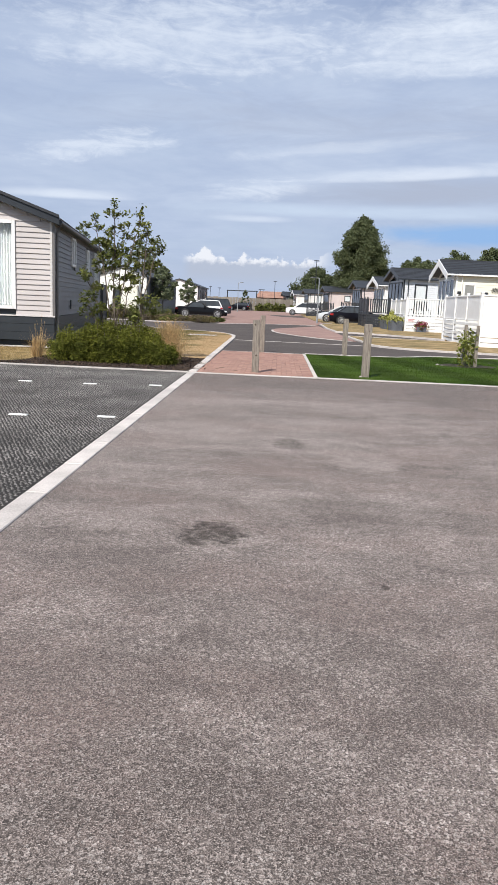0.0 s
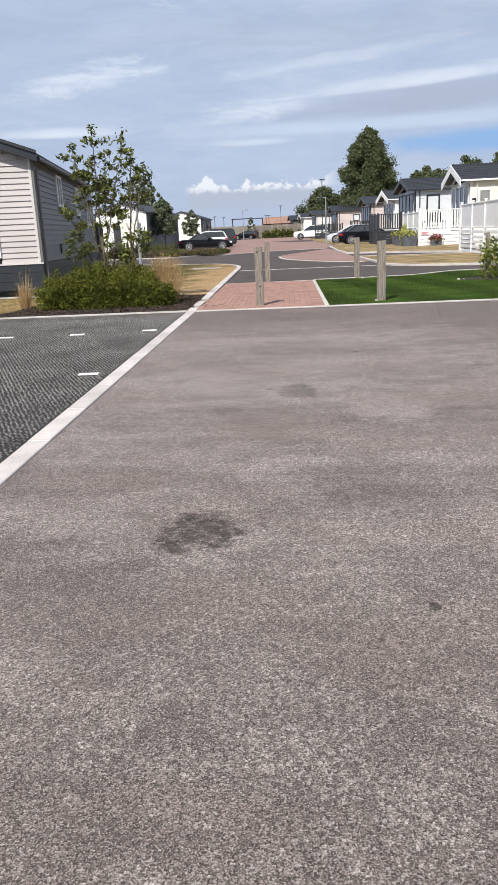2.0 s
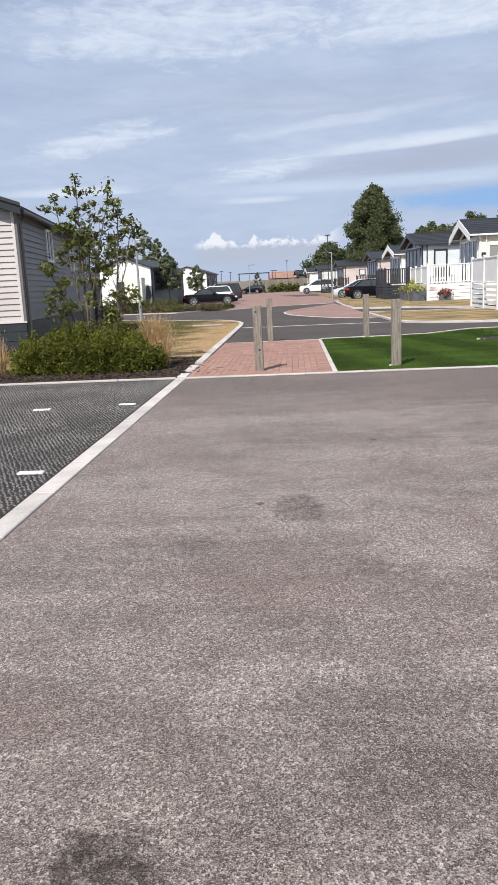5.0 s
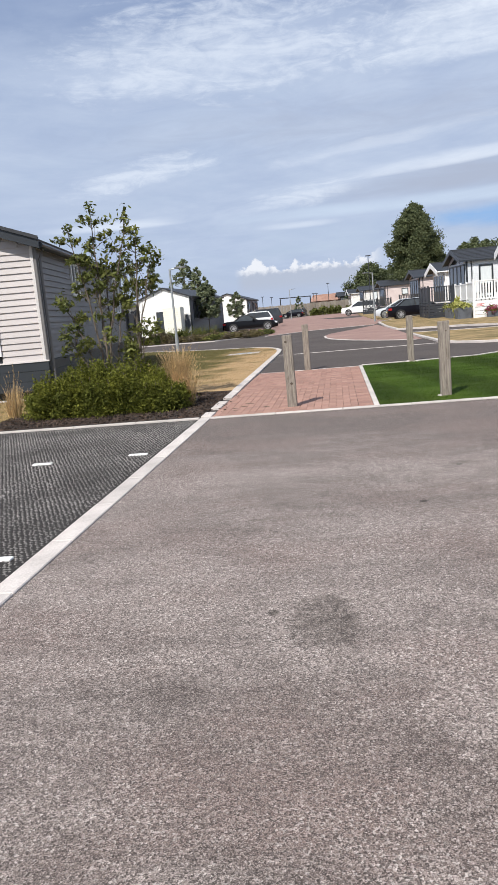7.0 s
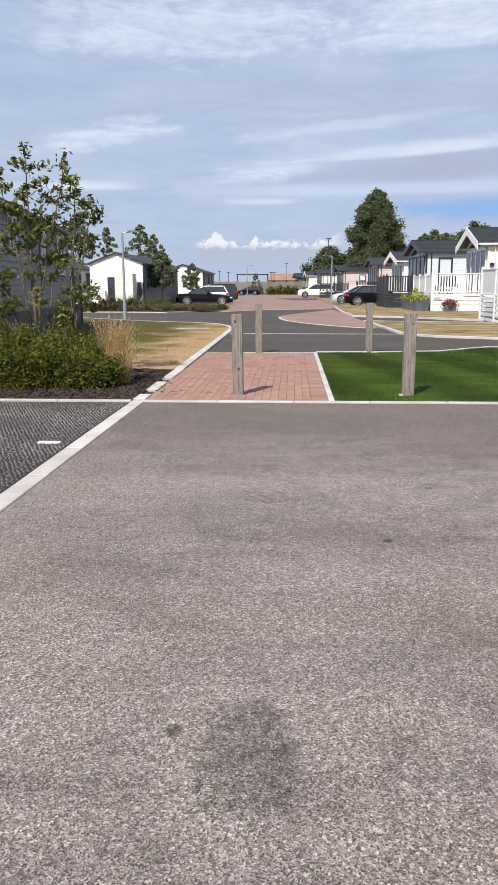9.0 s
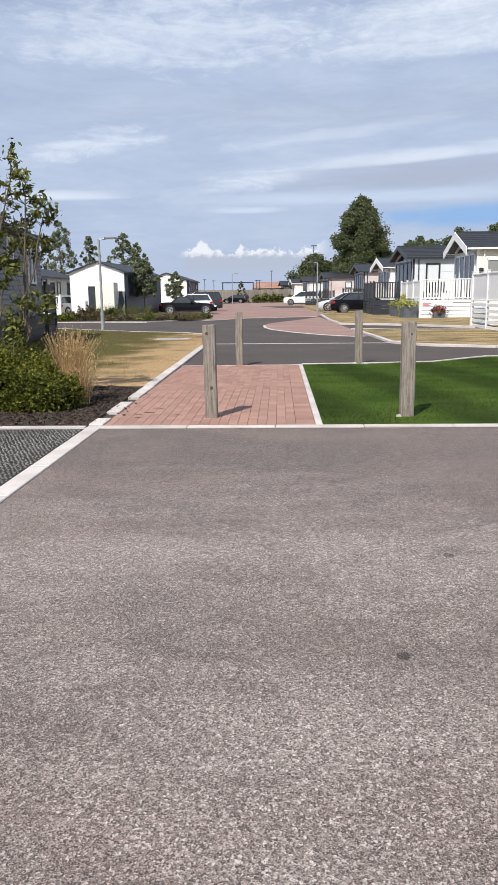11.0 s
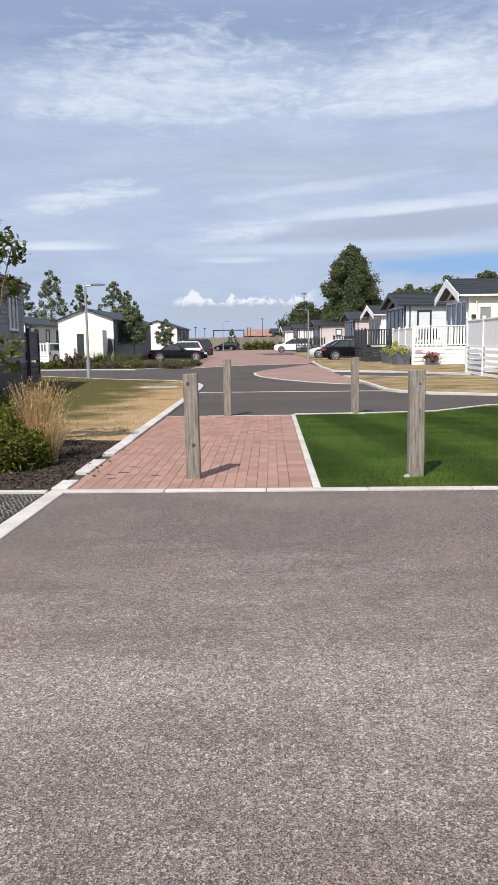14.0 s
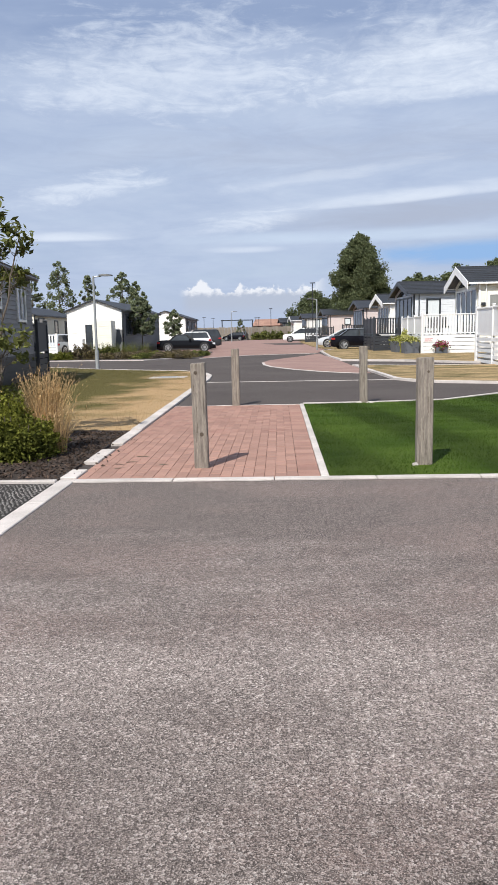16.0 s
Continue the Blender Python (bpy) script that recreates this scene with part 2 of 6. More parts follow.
    # old oil stains: blotches that darken the stone without hiding it, with holes
    holes = rng(noise_n(17.0, 5, 0.7), 0.38, 0.54, 0.35, 1.0)
    for cx, cy, rx, ry, depth in ((-1.1, 4.06, 0.20, 0.25, 0.95), (-0.62, 7.02, 0.17, 0.28, 0.62), (-0.86, 7.1, 0.035, 0.035, 0.8), (-0.2, 3.35, 0.02, 0.03, 0.9), (0.02, 8.9, 0.025, 0.03, 0.8), (0.43, 10.0, 0.03, 0.035, 0.7)):
        f = mul(spot(cx, cy, rx, ry, 0.75), depth)
        n = N("ShaderNodeMix")
        n.data_type, n.blend_type = "RGBA", "MULTIPLY"
        L(mul(f, holes) if rx > 0.1 else f, n.inputs[0])
        L(base, n.inputs[6])
        n.inputs[7].default_value = (0.27, 0.26, 0.24, 1)
        base = n.outputs[2]
    L(base, bsdf.inputs["Base Color"])
    b = N("ShaderNodeBump")
    b.inputs["Strength"].default_value, b.inputs["Distance"].default_value = 0.8, 0.003
    h = N("ShaderNodeMath")
    h.operation = "ADD"
    L(chips.outputs["Distance"], h.inputs[0])
    L(noise_n(60.0, 4, 0.7), h.inputs[1])
    L(h.outputs[0], b.inputs["Height"])
    L(b.outputs[0], bsdf.inputs["Normal"])
    return m


def clad_material(name, col, pitch=0.15):
    """Horizontal cladding boards for far walls: overlapping laps by relief, faint streaks."""
    m = material(name, col, tuple(c * 0.93 for c in col), 1.3, 40, 0.55, fine_amount=0.04)
    nt = m.node_tree
    N, L = nt.nodes.new, nt.links.new
    tc, sep = N("ShaderNodeTexCoord"), N("ShaderNodeSeparateXYZ")
    L(tc.outputs["Object"], sep.inputs[0])
    d, f = N("ShaderNodeMath"), N("ShaderNodeMath")
    d.operation, f.operation = "DIVIDE", "FRACT"
    L(sep.outputs[2], d.inputs[0])
    d.inputs[1].default_value = pitch
    L(d.outputs[0], f.inputs[0])
    b = N("ShaderNodeBump")
    b.invert = True
    b.inputs["Strength"].default_value, b.inputs["Distance"].default_value = 0.8, 0.02
    L(f.outputs[0], b.inputs["Height"])
    L(b.outputs[0], nt.nodes["Principled BSDF"].inputs["Normal"])
    return m


def glass_material(name, tint=(0.03, 0.035, 0.04), rough=0.04):
    m = material(name, tint, tuple(c * 1.6 for c in tint), 1.5, 20, rough, fine_amount=0.05)
    m.node_tree.nodes["Principled BSDF"].inputs["IOR"].default_value = 1.5
    return m


def clear_glass(name):
    m = bpy.data.materials.new(name)
    m.use_nodes = True
    nt = m.node_tree
    b = nt.nodes["Principled BSDF"]
    b.inputs["Transmission Weight"].default_value, b.inputs["Roughness"].default_value, b.inputs["IOR"].default_value = 1.0, 0.0, 1.45
    return m


def leaf_material(name, col, col2, vary=0.35, scale=2.5, stretch=(1, 1, 1), spread=(0.3, 0.7)):
    m = material(name, col, col2, scale, 30, 0.65, stretch=stretch, island=vary, fine_amount=0.1, spread=spread, spec=0.12)
    nt = m.node_tree
    N, L = nt.nodes.new, nt.links.new
    bsdf = nt.nodes["Principled BSDF"]
    tr, mixs = N("ShaderNodeBsdfTranslucent"), N("ShaderNodeMixShader")
    src = bsdf.inputs["Base Color"].links[0].from_socket
    L(src, tr.inputs[0])
    mixs.inputs[0].default_value = 0.28
    L(bsdf.outputs[0], mixs.inputs[1])
    L(tr.outputs[0], mixs.inputs[2])
    L(mixs.outputs[0], nt.nodes["Material Output"].inputs[0])
    return m


ASPHALT = asphalt_material("asphalt", (0.102, 0.081, 0.072), (0.45, 0.383, 0.350), (0.185, 0.134, 0.118))
ROAD = material("road_asphalt", (0.070, 0.059, 0.055), (0.090, 0.077, 0.071), 0.5, 80, 0.9, bump=0.5, fine_amount=0.25, spec=0.2)
CONCRETE = material("concrete_kerb", (0.56, 0.515, 0.485), (0.42, 0.385, 0.36), 3, 70, 0.85, bump=0.4, fine_amount=0.13, vary=0.09)
PAVER = material("red_paver", (0.335, 0.198, 0.153), (0.285, 0.155, 0.12), 2.2, 120, 0.85, bump=0.4, fine_amount=0.12, vary=0.14)
PAVER_REST = material("red_paver_rest", (0.335, 0.198, 0.153), (0.285, 0.155, 0.12), 2.2, 120, 0.85, bump=0.4, fine_amount=0.12, island=0.14)
PAVER_FAR = material("red_block_paving", (0.295, 0.19, 0.158), (0.235, 0.14, 0.118), 0.5, 9, 0.88, bump=0.3, fine_amount=0.14)
JOINT = material("joint_sand", (0.15, 0.10, 0.08), (0.085, 0.056, 0.044), 4, 90, 0.95)
TURF = material("turf", (0.022, 0.045, 0.004), (0.054, 0.084, 0.012), 0.55, 130, 0.9, bump=0.7, fine_amount=0.35, spec=0.1)
TURF_BLADE = leaf_material("turf_blade", (0.019, 0.045, 0.003), (0.080, 0.130, 0.026), 0.3, 1.4, (0.3, 1.6, 1), (0.36, 0.66))


def mown_stripes(m, width, amount):
    """Broad stripes laid by the mower, lighter and darker by turns."""
    nt = m.node_tree
    N, L = nt.nodes.new, nt.links.new
    tc, wave = N("ShaderNodeTexCoord"), N("ShaderNodeTexWave")
    mp, r, mu = N("ShaderNodeMapping"), N("ShaderNodeMapRange"), N("ShaderNodeMath")
    mp.inputs["Rotation"].default_value = (0, 0, radians(-11))
    L(tc.outputs["Object"], mp.inputs[0])
    L(mp.outputs[0], wave.inputs["Vector"])
    wave.inputs["Scale"].default_value, wave.inputs["Distortion"].default_value, wave.inputs["Detail"].default_value = 0.314 / width, 0.5, 3
    L(wave.outputs["Fac"], r.inputs[0])
    r.inputs[1].default_value, r.inputs[2].default_value = 0.25, 0.75
    r.inputs[3].default_value, r.inputs[4].default_value = 1 - amount, 1 + amount
    hsv = next(n for n in nt.nodes if n.bl_idname == "ShaderNodeHueSaturation")
    mu.operation = "MULTIPLY"
    L(hsv.inputs["Value"].links[0].from_socket, mu.inputs[0])
    L(r.outputs[0], mu.inputs[1])
    L(mu.outputs[0], hsv.inputs["Value"])


mown_stripes(TURF, 1.5, 0.22)
mown_stripes(TURF_BLADE, 1.5, 0.22)
DRY = material("dry_lawn", (0.37, 0.265, 0.145), (0.115, 0.096, 0.042), 1.3, 30, 0.95, bump=0.6, fine_amount=0.4, spread=(0.36, 0.64), spec=0.1, stretch=(0.6, 1.0, 1))
STRIP_BLADE = leaf_material("strip_blade", (0.46, 0.34, 0.17), (0.28, 0.21, 0.09), 0.35)
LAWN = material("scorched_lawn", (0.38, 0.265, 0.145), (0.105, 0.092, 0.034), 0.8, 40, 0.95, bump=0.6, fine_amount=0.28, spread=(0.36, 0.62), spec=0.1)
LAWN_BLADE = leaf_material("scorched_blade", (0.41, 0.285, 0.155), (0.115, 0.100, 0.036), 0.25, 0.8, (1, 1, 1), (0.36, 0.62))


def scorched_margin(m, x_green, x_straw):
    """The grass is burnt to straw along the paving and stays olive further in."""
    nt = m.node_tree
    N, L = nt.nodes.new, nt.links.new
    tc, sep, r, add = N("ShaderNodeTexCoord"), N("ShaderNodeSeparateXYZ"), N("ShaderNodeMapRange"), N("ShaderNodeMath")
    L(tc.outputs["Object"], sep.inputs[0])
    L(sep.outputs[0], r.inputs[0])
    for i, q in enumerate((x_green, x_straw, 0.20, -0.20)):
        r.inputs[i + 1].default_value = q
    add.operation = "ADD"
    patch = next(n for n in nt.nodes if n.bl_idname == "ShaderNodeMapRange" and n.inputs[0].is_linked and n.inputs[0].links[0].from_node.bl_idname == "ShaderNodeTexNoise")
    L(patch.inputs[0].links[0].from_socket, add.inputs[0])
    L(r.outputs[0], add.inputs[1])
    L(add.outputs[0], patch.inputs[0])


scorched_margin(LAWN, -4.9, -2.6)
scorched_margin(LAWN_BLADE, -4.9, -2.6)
GROUND = material("meadow_ground", (0.16, 0.14, 0.06), (0.10, 0.11, 0.04), 0.1, 6, 0.95, fine_amount=0.2)
MULCH = material("bark_mulch", (0.045, 0.031, 0.023), (0.027, 0.019, 0.015), 3, 60, 0.95, bump=0.8, fine_amount=0.4)
CHIP = material("bark_chip", (0.080, 0.052, 0.037), (0.032, 0.022, 0.017), 5, 60, 0.95, island=0.5)
RUBBER = material("black_grid", (0.030, 0.028, 0.027), (0.044, 0.041, 0.039), 1.2, 160, 0.85, bump=0.6, fine_amount=0.4, spec=0.15)
GRAVEL = material("grid_gravel", (0.185, 0.174, 0.166), (0.088, 0.082, 0.078), 1.3, 90, 0.85, island=0.5)
MARK = material("white_mark", (0.80, 0.80, 0.79), (0.66, 0.65, 0.63), 6, 60, 0.7, fine_amount=0.06)
TIMBER = material("weathered_timber", (0.31, 0.27, 0.225), (0.155, 0.132, 0.112), 5, 38, 0.9, bump=0.7, bump_scale=26, stretch=(9, 9, 0.8), fine_amount=0.28)
KNOT = material("timber_knot", (0.10, 0.075, 0.055), None, 20, 60, 0.9)
WALL_L = material("pale_cladding", (0.52, 0.48, 0.47), (0.46, 0.425, 0.415), 0.8, 50, 0.5, fine_amount=0.04, vary=0.03)
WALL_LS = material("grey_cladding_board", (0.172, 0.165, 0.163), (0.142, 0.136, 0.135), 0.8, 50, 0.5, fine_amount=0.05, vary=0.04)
TRIM_PALE = material("pale_trim", (0.66, 0.63, 0.61), (0.58, 0.555, 0.54), 2, 40, 0.45, fine_amount=0.04)
SKIRT = material("dark_skirt", (0.027, 0.033, 0.040), (0.020, 0.025, 0.031), 2, 50, 0.5, fine_amount=0.08, vary=0.08)
ROOF_D = material("dark_roof_tile", (0.030, 0.033, 0.039), (0.022, 0.024, 0.029), 1.2, 14, 0.55, bump=0.6, bump_scale=9, fine_amount=0.18)
FASCIA_D = material("dark_fascia", (0.030, 0.035, 0.042), (0.024, 0.028, 0.034), 1.5, 30, 0.4, fine_amount=0.06)
WHITE = material("white_upvc", (0.84, 0.84, 0.83), (0.78, 0.78, 0.77), 2, 40, 0.4, fine_amount=0.03)
CURTAIN = material("net_curtain", (0.72, 0.76, 0.77), (0.58, 0.63, 0.65), 7, 40, 0.9, fine_amount=0.05, stretch=(6, 6, 0.2))
CURTAIN_DIM = material("grey_curtain", (0.30, 0.31, 0.30), (0.20, 0.205, 0.20), 7, 40, 0.6, fine_amount=0.05, stretch=(6, 6, 0.2))
GLASS = glass_material("dark_glass")
CLEAR = clear_glass("window_glass")
CLAD_WHITE = clad_material("white_cladding", (0.80, 0.79, 0.765))
CLAD_CREAM = clad_material("cream_cladding", (0.80, 0.775, 0.66))
CLAD_GREY = clad_material("pale_blue_cladding", (0.68, 0.71, 0.74))
CLAD_PINK = clad_material("pale_pink_cladding", (0.62, 0.53, 0.51))
CLAD_DARK = clad_material("grey_cladding", (0.13, 0.135, 0.145))
DECK_DARK = material("anthracite_deck", (0.030, 0.034, 0.042), (0.024, 0.027, 0.033), 2, 40, 0.5, fine_amount=0.08)
LEAD = material("planter_grey", (0.12, 0.135, 0.16), (0.09, 0.10, 0.12), 2, 40, 0.6)
STEEL = material("galvanised_steel", (0.36, 0.38, 0.39), (0.28, 0.30, 0.31), 4, 40, 0.5, metal=0.35)
BARK = material("bark", (0.16, 0.13, 0.10), (0.085, 0.068, 0.052), 8, 50, 0.9, bump=0.6, stretch=(3, 3, 0.6))
LEAF_HEDGE = leaf_material("hedge_leaf", (0.180, 0.188, 0.030), (0.068, 0.080, 0.018), 0.6)
LEAF_TREE = leaf_material("sapling_leaf", (0.180, 0.186, 0.052), (0.066, 0.084, 0.028), 0.55)
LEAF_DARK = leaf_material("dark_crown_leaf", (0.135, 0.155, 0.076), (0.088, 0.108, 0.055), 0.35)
# leaf colour of the far trees, paled to carry the haze of distance
LEAF_HAZED = leaf_material("hazed_crown_leaf", (0.21, 0.235, 0.135), (0.13, 0.155, 0.090), 0.35)
STRAW = leaf_material("straw_blade", (0.66, 0.46, 0.25), (0.30, 0.22, 0.10), 0.45, 3.0)
HEATHER = leaf_material("heather_leaf", (0.13, 0.105, 0.085), (0.15, 0.125, 0.045), 0.4)
LEAF_YOUNG = leaf_material("young_leaf", (0.25, 0.27, 0.06), (0.10, 0.12, 0.036), 0.45)
FLOWER_Y = leaf_material("lime_flower", (0.36, 0.38, 0.06), (0.52, 0.50, 0.22), 0.3)
FLOWER_P = leaf_material("pink_flower", (0.42, 0.09, 0.16), (0.16, 0.03, 0.06), 0.4)
TYRE = material("tyre", (0.02, 0.02, 0.021), None, 4, 60, 0.8)
RIM = material("alloy_rim", (0.55, 0.56, 0.57), (0.42, 0.43, 0.44), 6, 60, 0.3, metal=0.7)
RED_LAMP = material("red_lamp", (0.35, 0.02, 0.02), None, 6, 60, 0.2)
CLEAR_LAMP = material("clear_lamp", (0.65, 0.67, 0.70), None, 6, 60, 0.15)
PLATE = material("number_plate", (0.75, 0.68, 0.25), None, 6, 60, 0.4)
FENCE_WOOD = material("fence_boards", (0.25, 0.215, 0.175), (0.18, 0.155, 0.13), 0.6, 20, 0.9, vary=0.15)
BRICK_FAR = material("rust_brick", (0.22, 0.10, 0.065), (0.16, 0.075, 0.05), 0.5, 8, 0.9)
ROOF_RUST = material("rust_roof_tile", (0.34, 0.20, 0.15), (0.25, 0.14, 0.10), 0.6, 9, 0.85, fine_amount=0.2)
SIGN_RED = material("sign_red", (0.55, 0.08, 0.09), None, 4, 30, 0.5)


def paint(name, col):
    m = material("car_paint_" + name, col, tuple(c * 0.92 for c in col), 1, 90, 0.25, fine_amount=0.03, spec=0.18)
    m.node_tree.nodes["Principled BSDF"].inputs["Coat Weight"].default_value = 0.08
    return m


# ---- builders ----
class Shape:
    """Vertices and faces of one mesh."""

    def __init__(self):
        self.v, self.f = [], []

    def add(self, verts, faces):
        o = len(self.v)
        self.v += [tuple(p) for p in verts]
        self.f += [tuple(i + o for i in q) for q in faces]
        return self

    def box(self, x0, y0, z0, x1, y1, z1, c=0.0):
        """A box; c chamfers its upright edges and its top."""
        if not c:
            return self.add([(x, y, z) for z in (z0, z1) for x, y in ((x0, y0), (x1, y0), (x1, y1), (x0, y1))],
                            [(3, 2, 1, 0), (4, 5, 6, 7), (0, 1, 5, 4), (1, 2, 6, 5), (2, 3, 7, 6), (3, 0, 4, 7)])
        ring = [(x0 + c, y0), (x1 - c, y0), (x1, y0 + c), (x1, y1 - c), (x1 - c, y1), (x0 + c, y1), (x0, y1 - c), (x0, y0 + c)]
        inner = [(x0 + c, y0 + c), (x1 - c, y0 + c), (x1 - c, y1 - c), (x0 + c, y1 - c)]
        vs = [(x, y, z0) for x, y in ring] + [(x, y, z1 - c) for x, y in ring] + [(x, y, z1) for x, y in inner]
        fs = [tuple(reversed(range(8)))] + [(i, (i + 1) % 8, 8 + (i + 1) % 8, 8 + i) for i in range(8)]
        fs += [(8, 9, 17, 16), (9, 10, 17), (10, 11, 18, 17), (11, 12, 18), (12, 13, 19, 18), (13, 14, 19), (14, 15, 16, 19), (15, 8, 16), (16, 17, 18, 19)]
        return self.add(vs, fs)

    def prism(self, poly, z0, z1):
        n = len(poly)
        return self.add([(x, y, z0) for x, y in poly] + [(x, y, z1) for x, y in poly],
                        [tuple(reversed(range(n))), tuple(range(n, 2 * n))] + [(i, (i + 1) % n, n + (i + 1) % n, n + i) for i in range(n)])

    def slab(self, a, b, c, d, t):
        """A plate with corners a, b, c, d, thickened by t against its normal."""
        a, b, c, d = (Vector(p) for p in (a, b, c, d))
        n = (b - a).cross(d - a).normalized() * t
        return self.add([a, b, c, d, a - n, b - n, c - n, d - n],
                        [(0, 1, 2, 3), (7, 6, 5, 4), (0, 4, 5, 1), (1, 5, 6, 2), (2, 6, 7, 3), (3, 7, 4, 0)])

    def tube(self, pts, radii, n=7):
        pts = [Vector(p) for p in pts]
        vs, fs = [], []
        for i, p in enumerate(pts):
            d = (pts[min(i + 1, len(pts) - 1)] - pts[max(i - 1, 0)]).normalized()
            side = d.orthogonal().normalized() if abs(d.z) > 0.95 else d.cross(Vector((0, 0, 1))).normalized()
            up = side.cross(d)
            vs += [p + (side * math.cos(2 * math.pi * k / n) + up * math.sin(2 * math.pi * k / n)) * radii[i] for k in range(n)]
        for i in range(len(pts) - 1):
            fs += [(i * n + k, i * n + (k + 1) % n, (i + 1) * n + (k + 1) % n, (i + 1) * n + k) for k in range(n)]
        fs += [tuple(reversed(range(n))), tuple(range((len(pts) - 1) * n, len(pts) * n))]
        return self.add(vs, fs)

    def disc(self, c, axis, r, t, n=20):
        c, axis = Vector(c), Vector(axis).normalized()
        return self.tube([c - axis * t / 2, c + axis * t / 2], [r, r], n)

    def loft(self, rings, close=True):
        n = len(rings[0])
        vs = [p for r in rings for p in r]
        fs = []
        for i in range(len(rings) - 1):
            for k in range(n if close else n - 1):
                fs.append((i * n + k, i * n + (k + 1) % n, (i + 1) * n + (k + 1) % n, (i + 1) * n + k))
        if close:
            fs += [tuple(reversed(range(n))), tuple(range((len(rings) - 1) * n, len(rings) * n))]
        return self.add(vs, fs)

    def mesh(self, name, mat, smooth=False):
        me = bpy.data.meshes.new(name)
        me.from_pydata(self.v, [], self.f)
        bm = bmesh.new()
        bm.from_mesh(me)
        if len(bm.faces) < 6000:
            bmesh.ops.recalc_face_normals(bm, faces=bm.faces)
        bm.to_mesh(me)
        bm.free()
        if smooth:
            me.polygons.foreach_set("use_smooth", [True] * len(me.polygons))
        me.materials.append(mat)
        if smooth:
            me.set_sharp_from_angle(angle=radians(38))
        me.update()
        return me


def part(name, shape, mat, parent, label="", smooth=False):
    ob = new(name, shape.mesh(name, mat, smooth) if isinstance(shape, Shape) else shape)
    ob.parent = parent
    return tagged(ob, label)


def thing(name, label, category, group="", kind="", at=None):
    ob = new(name)
    ob.empty_display_size = 0.2
    if at is not None:
        ob.matrix_world = at
    return tagged(ob, label, category, group, kind)


def solid(name, shape, mat, label, category, group="", kind="", smooth=False):
    return tagged(new(name, shape.mesh(name, mat, smooth)), label, category, group, kind)


def soup(name, verts, faces_n, mat):
    """A mesh of many equal separate faces, from an array of shape (faces, corners, 3)."""
    me = bpy.data.meshes.new(name)
    v = np.asarray(verts, dtype=float).reshape(-1, 3)
    idx = np.arange(len(v)).reshape(-1, faces_n)
    me.from_pydata(v.tolist(), [], idx.tolist())
    me.materials.append(mat)
    return me


def leaf_quads(centres, size, rng, flat=0.0, long=1.5):
    """Diamond leaves of random lie round the centres."""
    n = len(centres)
    d = rng.normal(size=(n, 3))
    d[:, 2] *= 1 - flat
    d /= np.linalg.norm(d, axis=1, keepdims=True) + 1e-9
    s = np.cross(d, rng.normal(size=(n, 3)))
    s /= np.linalg.norm(s, axis=1, keepdims=True) + 1e-9
    k = size * rng.uniform(0.6, 1.3, (n, 1))
    a, b = d * k * long * 0.5, s * k * 0.5
    c = np.asarray(centres)
    return np.stack([c - a, c + b * 0.9, c + a, c - b * 0.9], axis=1)


def blades(xy, z, rng, height, width, lean, top_var=0.4):
    """Thin standing triangles."""
    n = len(xy)
    th = rng.uniform(0, 2 * math.pi, n)
    h = height * (1 + rng.uniform(-top_var, top_var, n))
    side = np.stack([np.cos(th), np.sin(th), np.zeros(n)], 1) * (width / 2)
    lean_v = rng.normal(size=(n, 2)) * lean
    base = np.column_stack([xy, np.full(n, z)])
    tip = base + np.column_stack([lean_v[:, 0] * h, lean_v[:, 1] * h, h])
    return np.stack([base - side, base + side, tip], axis=1)


def inside(poly, pts):
    x, y = pts[:, 0], pts[:, 1]
    ok = np.zeros(len(pts), bool)
    for i in range(len(poly)):
        (x0, y0), (x1, y1) = poly[i], poly[i - 1]
        cross = ((y0 > y) != (y1 > y)) & (x < (x1 - x0) * (y - y0) / (y1 - y0 + 1e-12) + x0)
        ok ^= cross
    return ok


def scatter(poly, count, rng):
    p = np.array(poly)
    lo, hi = p.min(0), p.max(0)
    pts = rng.uniform(lo, hi, (int(count * 2.2), 2))
    return pts[inside(poly, pts)][:count]


# ---- ground, road, pavements ----
solid("ground", Shape().prism([(-2500, -2500), (2500, -2500), (2500, 2500), (-2500, 2500)], -0.6, -0.30), GROUND, "flat dry grassland that reaches the horizon", "ground", kind="structure")
solid("car_park", Shape().prism([(-14, -14), (20, -14), (20, 13.76), (-14, 13.76)], -0.30, 0.0), ASPHALT, "worn grey-brown asphalt car park with oil stains", "car park", kind="structure")
solid("road", Shape().prism([(-60, 13.76), (60, 13.76), (60, 230), (-60, 230)], -0.30, -0.004), ROAD, "dark grey asphalt park road", "road", kind="structure")

FAR_EDGE = [(0.0, 20.66), (1.3, 20.74), (2.6, 20.97), (3.2, 21.5), (3.95, 22.15), (6.4, 22.4), (14, 22.6)]
turf_poly = [(0.0, 13.87)] + [(14, 13.87)] + list(reversed(FAR_EDGE))
solid("lawn_turf", Shape().prism(turf_poly, -0.2, 0.012), TURF, "short vivid green turf with mown stripes", "lawn", kind="structure")
solid("lawn_strip", Shape().prism([(-30, 14.15), (-6.2, 14.15), (-5.75, 14.9), (-5.6, 16.2), (-6.1, 18.1), (-30, 18.1)], -0.2, 0.03), DRY, "strip of scorched lawn before the pale home", "lawn", kind="structure")
